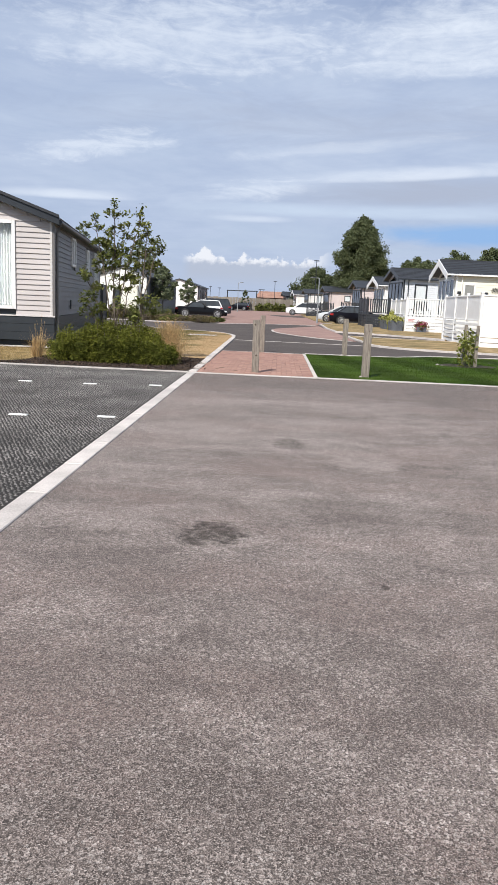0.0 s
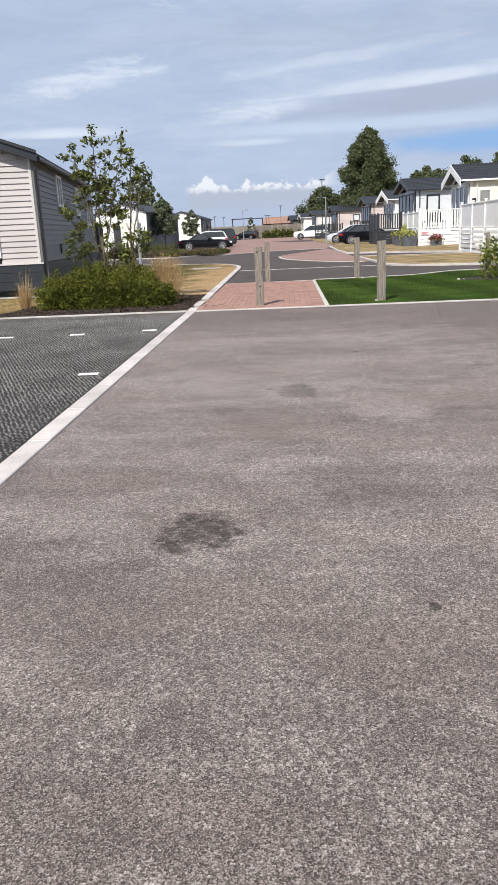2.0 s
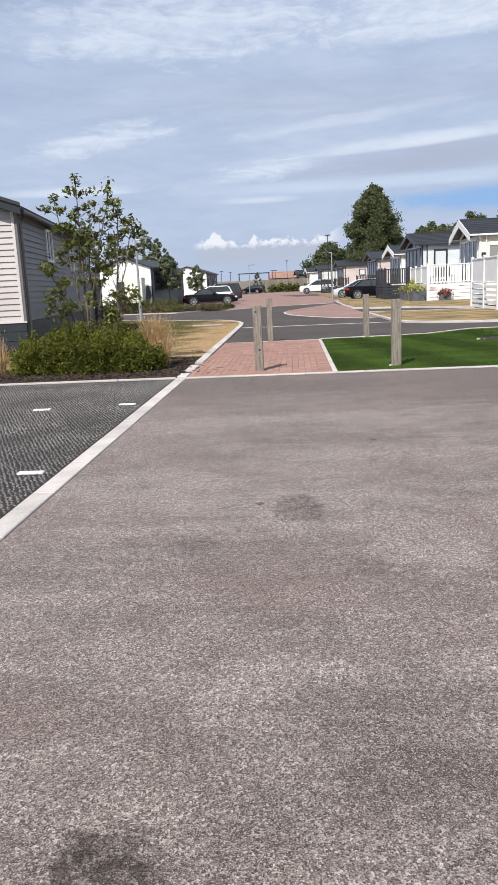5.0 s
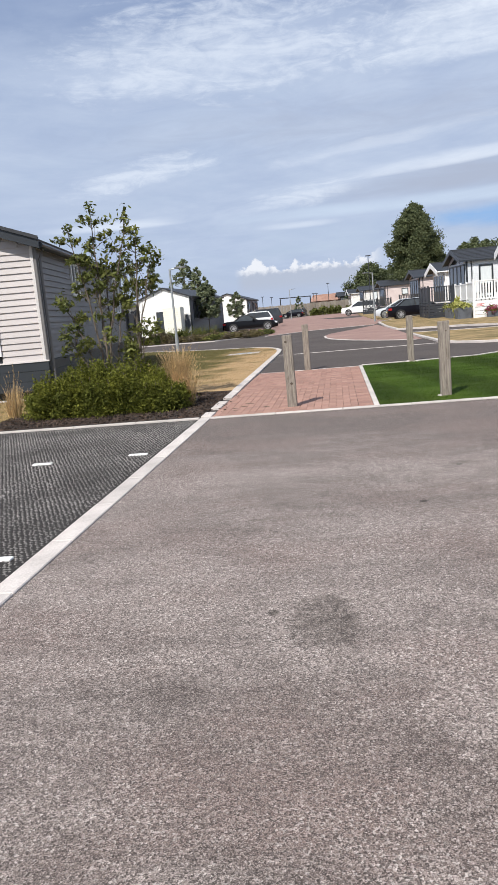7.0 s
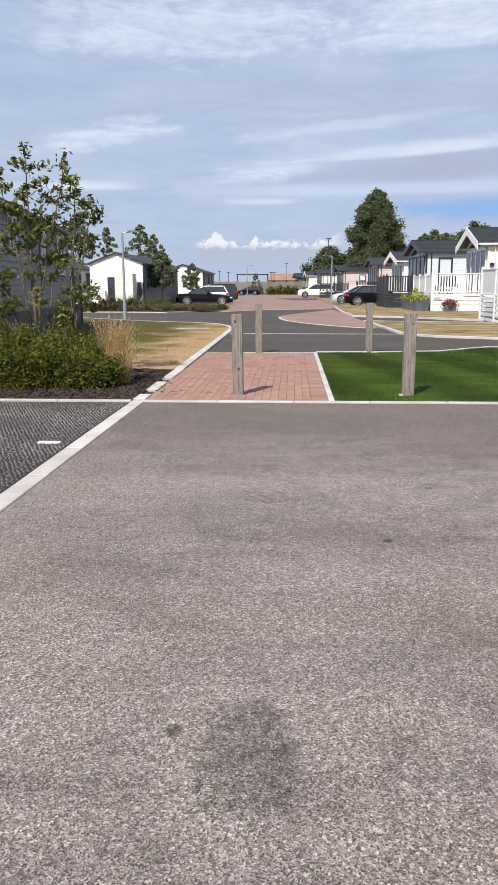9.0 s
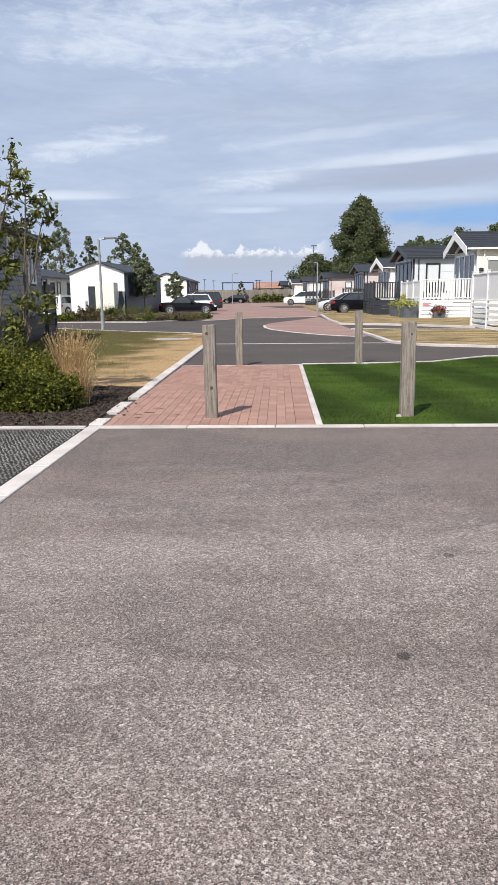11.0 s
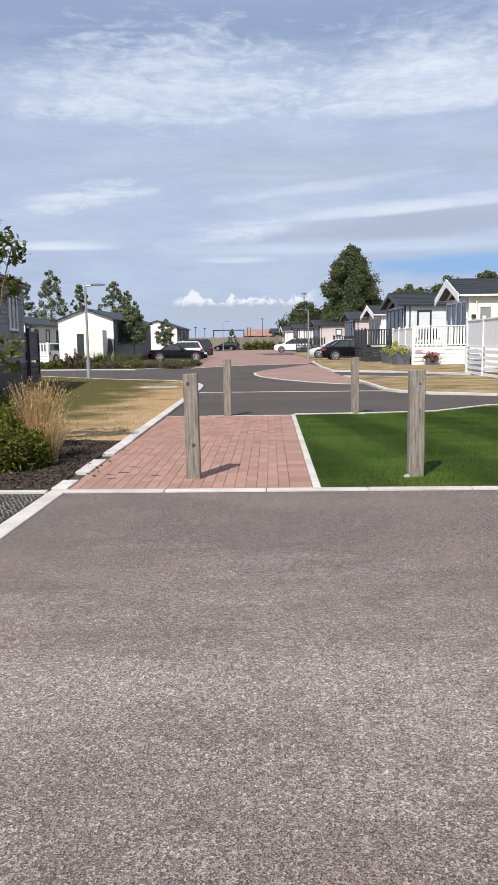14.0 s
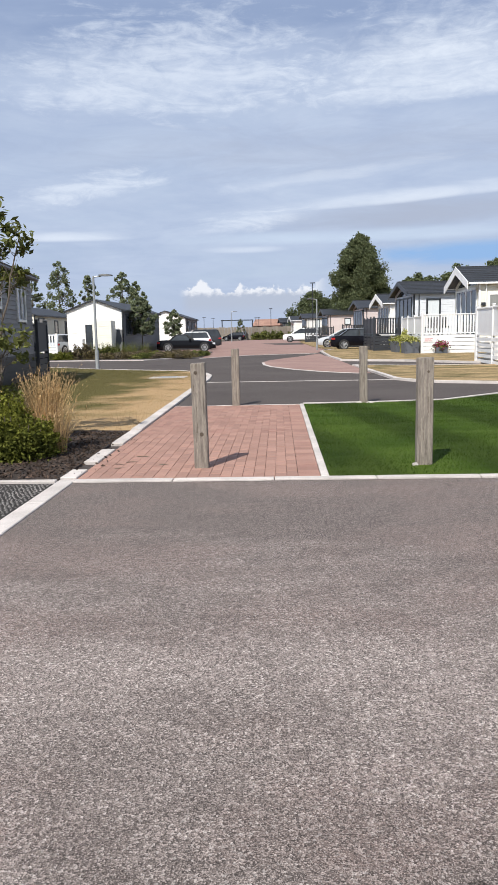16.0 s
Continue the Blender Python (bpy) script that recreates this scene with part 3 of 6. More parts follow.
dry_poly = [(-2.44, 17.2), (-2.55, 29.0), (-2.8, 31.4), (-3.55, 33.4), (-5.5, 34.5), (-7.4, 36.0), (-9.7, 38.3), (-14, 41.6), (-30, 46), (-30, 18.4), (-7, 17.9)]
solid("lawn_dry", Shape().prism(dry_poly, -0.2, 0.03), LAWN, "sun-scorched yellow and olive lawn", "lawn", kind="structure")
bed_poly = [(-2.43, 13.81), (-2.44, 17.2), (-7, 17.9), (-30, 18.4), (-30, 13.81)]
solid("planting_bed", Shape().prism(bed_poly, -0.2, 0.022), MULCH, "planting bed covered with dark bark mulch", "planting bed", kind="structure")
isle1 = [(2.62, 27.0), (2.9, 26.3), (3.5, 25.55), (4.9, 24.85), (7.0, 24.45), (14, 24.0), (40, 24), (40, 33.6), (7.2, 33.6), (4.0, 34.2), (2.35, 35.2), (2.42, 33.0)]
solid("verge_near", Shape().prism(isle1, -0.2, 0.05), DRY, "scorched grass verge beside the road", "lawn", kind="structure")
isle2 = [(2.15, 45.5), (2.3, 40.2), (4.8, 38.4), (7.1, 35.4), (40, 35.2), (40, 60), (3.4, 60), (2.3, 56)]
solid("verge_far", Shape().prism(isle2, -0.2, 0.07), DRY, "dry grass verge below the decks", "lawn", kind="structure")
isle3 = [(3.0, 62.5), (40, 62), (40, 150), (3.2, 150), (2.4, 100), (2.6, 72)]
solid("verge_distant", Shape().prism(isle3, -0.2, 0.05), DRY, "patchy dry grass before the far homes", "lawn", kind="structure")
bed2 = [(-14.5, 47.0), (-9.4, 46.3), (-7.4, 45.6), (-5.7, 48.2), (-4.9, 52.0), (-5.2, 60.6), (-14.5, 60.6)]
solid("shrub_bed", Shape().prism(bed2, -0.2, 0.04), MULCH, "mulched bed between road and parking bays", "planting bed", kind="structure")
isle4 = [(-60, 52), (-14.5, 47.0), (-14.5, 60.6), (-12.5, 62), (-12.5, 120), (-60, 120)]
solid("lawn_behind", Shape().prism(isle4, -0.2, 0.03), DRY, "dry lawn round the white home", "lawn", kind="structure")
red_near = [(-1.15, 40.0), (-1.05, 37.8), (-0.75, 35.9), (0.1, 33.4), (0.9, 31.8), (1.5, 30.9), (2.2, 30.2), (2.42, 30.4), (2.36, 35.2), (2.3, 40.2), (2.15, 45.5), (2.0, 52.0), (0.9, 48.0), (-0.3, 44.4), (-0.9, 42.4)]
solid("pavement_apron", Shape().prism(red_near, -0.2, 0.006), PAVER_FAR, "red block-paved apron edged in pale stone", "pavement", kind="structure")
red_far = [(-4.6, 47.2), (-3.4, 49.4), (-2.2, 51.2), (-0.2, 52.2), (1.9, 53.0), (2.3, 56), (3.0, 62.5), (2.6, 72), (2.4, 100), (3.2, 150), (-6, 150), (-12.5, 120), (-12.5, 62), (-5.1, 60.6), (-4.8, 52)]
solid("pavement_street", Shape().prism(red_far, -0.2, 0.006), PAVER_FAR, "red block-paved street and parking bays", "pavement", kind="structure")
solid("road_patch", Shape().prism([(-0.3, 86), (2.3, 86), (2.4, 99), (-2.6, 99)], 0.0, 0.012), ROAD, "dark asphalt strip across the red paving", "road", kind="structure")
solid("parking_grid", Shape().prism([(-14, -14), (-2.425, -14), (-2.425, 13.71), (-14, 13.71)], -0.2, 0.006), RUBBER, "black plastic gravel-grid parking bay", "parking bay", kind="structure")


def edging(name, pts, width, z, label, piece=0.9, gap=0.006, mat=CONCRETE, skip=()):
    """A row of kerb stones along a line: each stone a part."""
    root = thing(name, label, "kerb", kind="structure")
    left = 0.0
    count = 0
    for (x0, y0), (x1, y1) in zip(pts, pts[1:]):
        a, b = Vector((x0, y0)), Vector((x1, y1))
        length = (b - a).length
        n = max(1, round(length / piece))
        step = length / n
        ang = math.atan2(y1 - y0, x1 - x0)
        me = Shape().box(gap / 2, min(-0.012, width), -0.15, step - gap / 2 if n > 1 else step, max(0.012, width), z, 0.006).mesh("kerb_stone", mat)
        for i in range(n):
            count += 1
            if count in skip:
                continue
            p = a + (b - a) * (i / n)
            ob = part("kerb_stone", me, mat, root)
            ob.matrix_world = Matrix.Translation((p.x, p.y, random.uniform(-0.002, 0.002))) @ Matrix.Rotation(ang, 4, "Z")
    return root


# ---- timber posts ----
def timber_post(x, y, w, d, h, lean, knots, label):
    root = thing("timber_post", label, "post", "weathered bollard posts", at=pose(x, y, 0, lean[0], lean[1], 0))
    r = random.Random(int(x * 100) + 7)
    s = Shape()
    c = 0.008
    prof = [(-w / 2 + c, -d / 2), (w / 2 - c, -d / 2), (w / 2, -d / 2 + c), (w / 2, d / 2 - c), (w / 2 - c, d / 2), (-w / 2 + c, d / 2), (-w / 2, d / 2 - c), (-w / 2, -d / 2 + c)]
    rings = []
    for z in (-0.3, 0.0, 0.12, 0.3, 0.5, 0.7, 0.88, h - 0.008, h):
        k = 0.965 if z == h else 1 + r.uniform(-0.012, 0.012)
        ox, oy = r.uniform(-0.002, 0.002), r.uniform(-0.002, 0.002)
        rings.append([(px * k + ox, py * k + oy, z + (0.006 * px / w if z == h else 0)) for px, py in prof])
    s.loft(rings)
    part("shaft", s, TIMBER, root)
    for kx, kz, kr in knots:
        part("knot", Shape().disc((kx, -d / 2 - 0.0005, kz), (0, 1, 0), kr, 0.004, 12), KNOT, root, "dark round knot")
    for k in range(4):
        zz, xx = r.uniform(0.2, h - 0.3), r.uniform(-w * 0.35, w * 0.35)
        part("crack", Shape().box(xx, -d / 2 - 0.001, zz, xx + 0.003, -d / 2 + 0.002, zz + r.uniform(0.12, 0.3)), KNOT, root, "dark drying crack")
    return root


POSTS = [(-1.185, 14.41, 0.135, 0.13, 1.02, (0.3, -0.7), [(-0.02, 0.93, 0.018), (0.015, 0.34, 0.02)]), (0.955, 14.43, 0.145, 0.13, 1.03, (0, 0.2), [(0.02, 0.9, 0.012)]),
         (-1.2, 20.62, 0.135, 0.13, 1.02, (0, -0.3), []), (1.1, 20.78, 0.135, 0.13, 1.02, (0, -0.2), [])]
for i, (x, y, w, d, h, lean, knots) in enumerate(POSTS):
    timber_post(x, y, w, d, h, lean, knots, "square weathered grey timber post set in " + ("red block paving" if i in (0, 2) else "green turf"))


# ---- left home ----
def left_home():
    X, Y, LEN, W = -6.43, 18.68, 12.1, 4.2
    root = thing("static_home", "static home, pale clad end, grey sides, dark roof", "holiday home", "static homes", at=pose(X, Y, 0, 0, 0, 8.1))
    W0, Z0, ZE, ZR = -W, 0.80, 3.08, 3.9
    xr = -2.05
    # core behind the boards, with a shallow niche behind the front window
    core = Shape()
    core.box(W0 + 0.05, 0.35, Z0, -0.05, LEN - 0.02, ZE)
    core.box(W0 + 0.05, 0.05, Z0, W0 + 0.9, 0.35, ZE)
    core.box(-0.92, 0.05, Z0, -0.05, 0.35, ZE)
    core.box(W0 + 0.9, 0.05, Z0, -0.92, 0.35, 0.97)
    part("core", core, SKIRT, root)
    gable = Shape().add([(W0, 0.04, ZE - 0.02), (0, 0.04, ZE - 0.02), (xr, 0.04, ZR - 0.06), (W0, LEN, ZE - 0.02), (0, LEN, ZE - 0.02), (xr, LEN, ZR - 0.06)], [(0, 1, 2), (5, 4, 3), (0, 2, 5, 3), (1, 4, 5, 2), (0, 3, 4, 1)])
    part("gable", gable, WALL_L, root)
    pitch, n = 0.1268, 18
    win = (-3.3, -1.0, 1.0, 3.03)
    for i in range(n + 7):
        z = Z0 + i * pitch
        z1 = min(z + pitch, ZE) if z < ZE else z + pitch
        if z >= ZE:
            f = (ZR - 0.1 - z) / (ZR - ZE)
            if f <= 0.05:
                break
            spans = [(xr + (W0 - xr) * f + 0.08, xr - xr * f - 0.08)]
        else:
            spans = [(W0, win[0] - 0.06), (win[1] + 0.06, -0.07)] if z1 > win[2] - 0.1 else [(W0, -0.07)]
        for a, b in spans:
            # a lapped board: foot proud of its head
            s = Shape().add([(a, -0.004, z), (b, -0.004, z), (b, 0.022, z1 + 0.01), (a, 0.022, z1 + 0.01), (a, 0.05, z), (b, 0.05, z), (b, 0.05, z1 + 0.01), (a, 0.05, z1 + 0.01)],
                            [(0, 1, 2, 3), (7, 6, 5, 4), (0, 4, 5, 1), (1, 5, 6, 2), (2, 6, 7, 3), (3, 7, 4, 0)])
            part("board", s, WALL_L, root)
    side_wins = [(3.35, 4.1, 2.22, 2.95), (7.2, 7.75, 2.08, 2.85), (9.85, 10.95, 1.8, 2.9)]
    for i in range(n):
        z, z1 = Z0 + i * pitch, Z0 + (i + 1) * pitch
        cuts, y = [], 0.07
        for a, b, lo, hi in side_wins:
            if z1 > lo - 0.05 and z < hi + 0.05:
                cuts.append((y, a - 0.05))
                y = b + 0.05
        cuts.append((y, LEN))
        for a, b in cuts:
            s = Shape().add([(0.004, a, z), (0.004, b, z), (-0.022, b, z1 + 0.01), (-0.022, a, z1 + 0.01), (-0.05, a, z), (-0.05, b, z), (-0.05, b, z1 + 0.01), (-0.05, a, z1 + 0.01)],
                            [(0, 1, 2, 3), (7, 6, 5, 4), (0, 4, 5, 1), (1, 5, 6, 2), (2, 6, 7, 3), (3, 7, 4, 0)])
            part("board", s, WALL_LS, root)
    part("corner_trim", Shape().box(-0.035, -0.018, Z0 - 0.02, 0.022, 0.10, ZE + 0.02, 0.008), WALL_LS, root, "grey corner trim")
    part("edge_trim", Shape().box(-0.10, -0.022, Z0 - 0.02, -0.037, 0.05, ZE + 0.02, 0.006), TRIM_PALE, root)
    part("sill_band", Shape().box(W0, -0.03, Z0 - 0.03, 0.02, 0.0, Z0), TRIM_PALE, root)
    for i in range(3):
        z = 0.18 + i * 0.205
        part("skirt_board", Shape().box(W0, -0.012, z, 0.0, 0.02, z + 0.195, 0.004), SKIRT, root)
        part("skirt_board", Shape().box(-0.02, 0.022, z, 0.012, LEN, z + 0.195, 0.004), SKIRT, root)
    part("under_frame", Shape().box(W0 + 0.1, 0.1, 0.0, -0.1, LEN - 0.1, 0.8), SKIRT, root)
    # roof
    ov = 0.16
    for sgn, xe in ((1, 0.16), (-1, W0 - 0.16)):
        ze = ZE + 0.04
        a, b, c, d = (xe, -ov, ze + 0.07), (xr, -ov, ZR + 0.07), (xr, LEN + ov, ZR + 0.07), (xe, LEN + ov, ze + 0.07)
        part("roof_plane", Shape().slab(*((a, d, c, b) if sgn > 0 else (a, b, c, d)), 0.06), ROOF_D, root)
        f = Shape().slab((xe, -ov - 0.03, ze + 0.10), (xe, -ov - 0.03, ze - 0.11), (xr, -ov - 0.03, ZR - 0.11), (xr, -ov - 0.03, ZR + 0.10), 0.035)
        part("bargeboard", f, FASCIA_D, root, "dark sloping bargeboard")
        cap = Shape().slab((xe, -ov - 0.05, ze + 0.13), (xe, -ov - 0.05, ze + 0.06), (xr, -ov - 0.05, ZR + 0.06), (xr, -ov - 0.05, ZR + 0.13), 0.05)
        part("verge_cap", cap, ROOF_D, root)
    part("gutter", Shape().tube([(0.17, -ov, ZE - 0.0), (0.17, LEN + ov, ZE - 0.0)], [0.055, 0.055], 9), FASCIA_D, root)
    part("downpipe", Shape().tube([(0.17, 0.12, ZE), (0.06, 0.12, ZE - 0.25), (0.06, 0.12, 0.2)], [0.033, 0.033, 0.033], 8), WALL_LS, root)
    part("soffit", Shape().box(0.0, 0, ZE - 0.02, 0.16, LEN, ZE + 0.01), FASCIA_D, root)
    # front window with net curtain
    window = thing("window", "", "")
    window.parent = root
    x0, x1, z0, z1 = win
    fr = Shape()
    for q in ((x0 - 0.06, z0 - 0.06, x0 + 0.02, z1 + 0.06), (x1 - 0.02, z0 - 0.06, x1 + 0.06, z1 + 0.06), (x0, z0 - 0.06, x1, z0 + 0.02), (x0, z1 - 0.02, x1, z1 + 0.06), (-1.86, z0, -1.78, z1), (x0, 1.86, -1.8, 1.92)):
        fr.box(q[0], -0.03, q[1], q[2], 0.05, q[3])
    part("frame", fr, WHITE, window, "white window frame")
    pane = part("pane", Shape().box(x0, 0.018, z0, x1, 0.026, z1), CLEAR, window)
    pane.visible_shadow = False
    cu = Shape()
    k = 120
    pts = [(x0 + (x1 - x0) * i / k, 0.14 + 0.022 * math.sin(i * 1.9) + 0.012 * math.sin(i * 0.73)) for i in range(k + 1)]
    cu.add([(x, y, z0) for x, y in pts] + [(x, y, z1) for x, y in pts], [(i, i + 1, k + 2 + i, k + 1 + i) for i in range(k)])
    part("curtain", cu, CURTAIN, window, "pleated white net curtain", True)
    for a, b, lo, hi in side_wins:
        wn = thing("window", "", "")
        wn.parent = root
        fr = Shape()
        for q in ((a - 0.05, lo - 0.05, a + 0.02, hi + 0.05), (b - 0.02, lo - 0.05, b + 0.05, hi + 0.05), (a, lo - 0.05, b, lo + 0.02), (a, hi - 0.02, b, hi + 0.05), ((a + b) / 2 - 0.02, lo, (a + b) / 2 + 0.02, hi)):
            fr.box(-0.04, q[0], q[1], 0.03, q[2], q[3], 0.005)
        part("frame", fr, WHITE, wn, "white window frame")
        part("pane", Shape().box(-0.045, a, lo, -0.005, b, hi), GLASS, wn)
    part("vent_box", Shape().box(0.005, 2.9, 0.95, 0.035, 3.05, 1.2, 0.006), SKIRT, root)


left_home()


def picket_deck(name, x0, y0, x1, y1, floor, rail, mat, label, pick=0.1, solid_panel=False, posts=2.0, skirt_gap=0.02, group="decks"):
    """A raised deck edge from one corner to the next: posts, rails, pickets, and skirting boards down to the ground."""
    a, b = Vector((x0, y0, 0)), Vector((x1, y1, 0))
    L = (b - a).length
    root = thing(name, label, "deck", group, at=Matrix.Translation(a) @ Matrix.Rotation(math.atan2(y1 - y0, x1 - x0), 4, "Z"))
    n = max(1, round(L / posts))
    for i in range(n + 1):
        x = L * i / n
        p = part("post", Shape().box(x - 0.05, -0.05, 0.0, x + 0.05, 0.05, rail + 0.06, 0.01), mat, root)
        part("cap", Shape().box(x - 0.062, -0.062, rail + 0.06, x + 0.062, 0.062, rail + 0.09, 0.012), mat, p)
    part("top_rail", Shape().box(0, -0.04, rail - 0.05, L, 0.04, rail, 0.008), mat, root)
    part("bottom_rail", Shape().box(0, -0.03, floor + 0.08, L, 0.03, floor + 0.14, 0.008), mat, root)
    part("fascia", Shape().box(0, -0.035, floor - 0.12, L, 0.02, floor, 0.006), mat, root)
    if solid_panel:
        part("panel", Shape().box(0, -0.012, floor + 0.13, L, 0.012, rail - 0.05), mat, root)
    else:
        k = int(L / (pick * 1.75))
        me = Shape().box(-pick / 2, -0.012, floor + 0.1, pick / 2, 0.012, rail - 0.03, 0.004).mesh("picket", mat)
        for i in range(k):
            ob = part("picket", me, mat, root)
            ob.location = ((i + 0.5) * L / k, 0, 0)
    m = max(2, int((floor - 0.14) / 0.19))
    for i in range(m):
        z = 0.04 + i * (floor - 0.17) / m
        part("skirt_board", Shape().box(0, -0.02, z, L, 0.0, z + (floor - 0.17) / m - skirt_gap, 0.004), mat, root)
    return root


def lodge(name, x, y, rot, w, length, eave, ridge, wall, trim, roof, label, canopy=0.7, doors=True, floor=0.8, side_windows=((1.6, 2.3),), front_mat=None, detail=True):
    """A holiday lodge: gable at local x = 0 towards -x, long side towards the road's near end."""
    root = thing("holiday_lodge", label, "holiday home", "holiday lodges", at=pose(x, y, 0.05, 0, 0, rot))
    part("wall", Shape().box(0, 0, floor - 0.15, length, w, eave), wall, root)
    g = Shape().add([(0, 0, eave), (0, w, eave), (0, w / 2, ridge - 0.05), (length, 0, eave), (length, w, eave), (length, w / 2, ridge - 0.05)], [(0, 1, 2), (5, 4, 3), (0, 2, 5, 3), (1, 4, 5, 2), (0, 3, 4, 1)])
    part("gable", g, wall, root)
    part("skirt", Shape().box(0.03, 0.03, 0.0, length - 0.03, w - 0.03, floor - 0.15), trim if trim is not WHITE else WHITE, root)
    ov = 0.22
    for sgn in (-1, 1):
        ye = -ov if sgn < 0 else w + ov
        ze = eave - ov * (ridge - eave) / (w / 2) + 0.06
        a, b, c, d = (-canopy, ye, ze), (length + 0.15, ye, ze), (length + 0.15, w / 2, ridge + 0.06), (-canopy, w / 2, ridge + 0.06)
        part("roof_plane", Shape().slab(*((a, b, c, d) if sgn < 0 else (d, c, b, a)), 0.07), roof, root)
        e0, e1 = (-canopy - 0.03, ye, ze + 0.03), (-canopy - 0.03, w / 2, ridge + 0.09)
        drop = 0.40 if trim is WHITE else 0.26
        part("bargeboard", Shape().slab(e0, (e0[0], e0[1], e0[2] - drop), (e1[0], e1[1], e1[2] - drop), e1, 0.04), trim, root)
        part("gutter", Shape().box(-canopy, ye - 0.05, ze - 0.10, length, ye + 0.04, ze - 0.01, 0.01), trim, root)
    n_rows = int(math.hypot(w / 2, ridge - eave) / 0.34)
    if detail:
        for i in range(1, n_rows + 1):
            f = i / (n_rows + 1)
            yy, zz = -ov + (w / 2 + ov) * f, (eave - ov * (ridge - eave) / (w / 2)) + (ridge - eave + ov * (ridge - eave) / (w / 2)) * f
            part("tile_course", Shape().box(-canopy + 0.05, yy - 0.015, zz + 0.045, length + 0.1, yy + 0.02, zz + 0.082), roof, root)
    part("ridge_cap", Shape().box(-canopy, w / 2 - 0.09, ridge + 0.02, length + 0.15, w / 2 + 0.09, ridge + 0.10, 0.02), roof, root)
    part("corner_trim", Shape().box(-0.02, -0.02, 0.1, 0.09, 0.09, eave - 0.02, 0.008), trim, root)
    part("downpipe", Shape().tube([(0.35, -0.06, eave - 0.05), (0.35, -0.06, 0.1)], [0.035, 0.035], 7), trim, root)
    if doors:
        nd = 4
        y0, y1 = 0.35, w - 0.35
        for i in range(nd):
            a, b = y0 + (y1 - y0) * i / nd, y0 + (y1 - y0) * (i + 1) / nd
            dr = thing("glazed_door", "", "")
            dr.parent = root
            f = Shape()
            for q in ((a, floor, a + 0.09, eave - 0.25), (b - 0.09, floor, b, eave - 0.25), (a, floor, b, floor + 0.14), (a, eave - 0.36, b, eave - 0.25)):
                f.box(-0.05, q[0], q[1], 0.02, q[2], q[3])
            part("frame", f, trim, dr)
            part("pane", Shape().box(-0.025, a + 0.08, floor + 0.12, -0.005, b - 0.08, eave - 0.34), GLASS, dr)
        gl = Shape().add([(-0.02, 0.5, eave - 0.12), (-0.02, w - 0.5, eave - 0.12), (-0.02, w / 2, ridge - 0.4), (0.01, 0.5, eave - 0.12), (0.01, w - 0.5, eave - 0.12), (0.01, w / 2, ridge - 0.4)], [(0, 1, 2), (5, 4, 3), (0, 3, 4, 1), (1, 4, 5, 2), (2, 5, 3, 0)])
        part("gable_light", gl, GLASS, root, "triangular gable window")
    for a, b, *zs in side_windows:
        lo, hi = zs or (floor + 0.75, eave - 0.3)
        wn = thing("window", "", "")
        wn.parent = root
        f = Shape()
        for q in ((a - 0.06, lo - 0.06, a + 0.05, hi + 0.06), (b - 0.05, lo - 0.06, b + 0.06, hi + 0.06), (a, lo - 0.06, b, lo + 0.05), (a, hi - 0.05, b, hi + 0.06)):
            f.box(q[0], -0.05, q[1], q[2], 0.02, q[3])
        part("frame", f, trim, wn)
        part("pane", Shape().box(a, -0.022, lo, b, -0.004, hi), CURTAIN_DIM if wall is CLAD_CREAM else CURTAIN, wn, "drawn pale curtain behind glass")
    return root


# ---- homes along the right ----
lodge("lodge", 9.95, 46.6, 1, 4.8, 10.5, 3.62, 4.5, CLAD_CREAM, WHITE, ROOF_D, "cream clad lodge with white gable canopy and dark tiled roof", 0.6, side_windows=((0.5, 1.15, 2.05, 3.0),))
lodge("lodge", 8.5, 57.2, 5, 5.0, 10.5, 3.65, 4.45, CLAD_GREY, FASCIA_D, ROOF_D, "white clad lodge with anthracite trim and dark roof", 0.45, side_windows=((0.9, 1.75, 1.1, 3.2),))
lodge("lodge", 10.3, 30.2, 2, 4.6, 9.0, 3.45, 4.25, CLAD_WHITE, FASCIA_D, ROOF_D, "white lodge with bay glazing under a dark gable", 0.5, side_windows=())
lodge("lodge", 8.9, 70.0, 6, 4.4, 9.5, 3.5, 4.25, CLAD_WHITE, WHITE, ROOF_D, "white lodge with white gable canopy", 0.7, side_windows=((1.8, 2.7),), detail=False)
lodge("lodge", 8.3, 84.5, 6, 5.0, 9.5, 3.6, 4.35, CLAD_PINK, FASCIA_D, ROOF_D, "pale pink clad lodge with dark trim", 0.5, side_windows=((2.4, 2.9, 2.4, 3.0),), detail=False)
lodge("lodge", 6.5, 112.0, 6, 5.0, 9.5, 3.6, 4.35, CLAD_PINK, FASCIA_D, ROOF_D, "pale lodge with dark porch trim", 0.6, side_windows=((2.4, 3.2, 2.2, 3.0),), detail=False)
lodge("lodge", 4.3, 134.0, 6, 5.0, 9.5, 3.6, 4.3, CLAD_WHITE, FASCIA_D, ROOF_D, "white lodge with dark roof", 0.6, detail=False)
lodge("lodge", 2.6, 150.0, 6, 5.0, 9.5, 3.5, 4.3, CLAD_WHITE, WHITE, ROOF_D, "small white lodge with pale roof edge", 0.6, detail=False)
lodge("lodge", 0.6, 165.0, 6, 5.0, 9.5, 3.4, 4.2, CLAD_DARK, FASCIA_D, ROOF_D, "dark lodge at the end of the row", 0.6, detail=False)

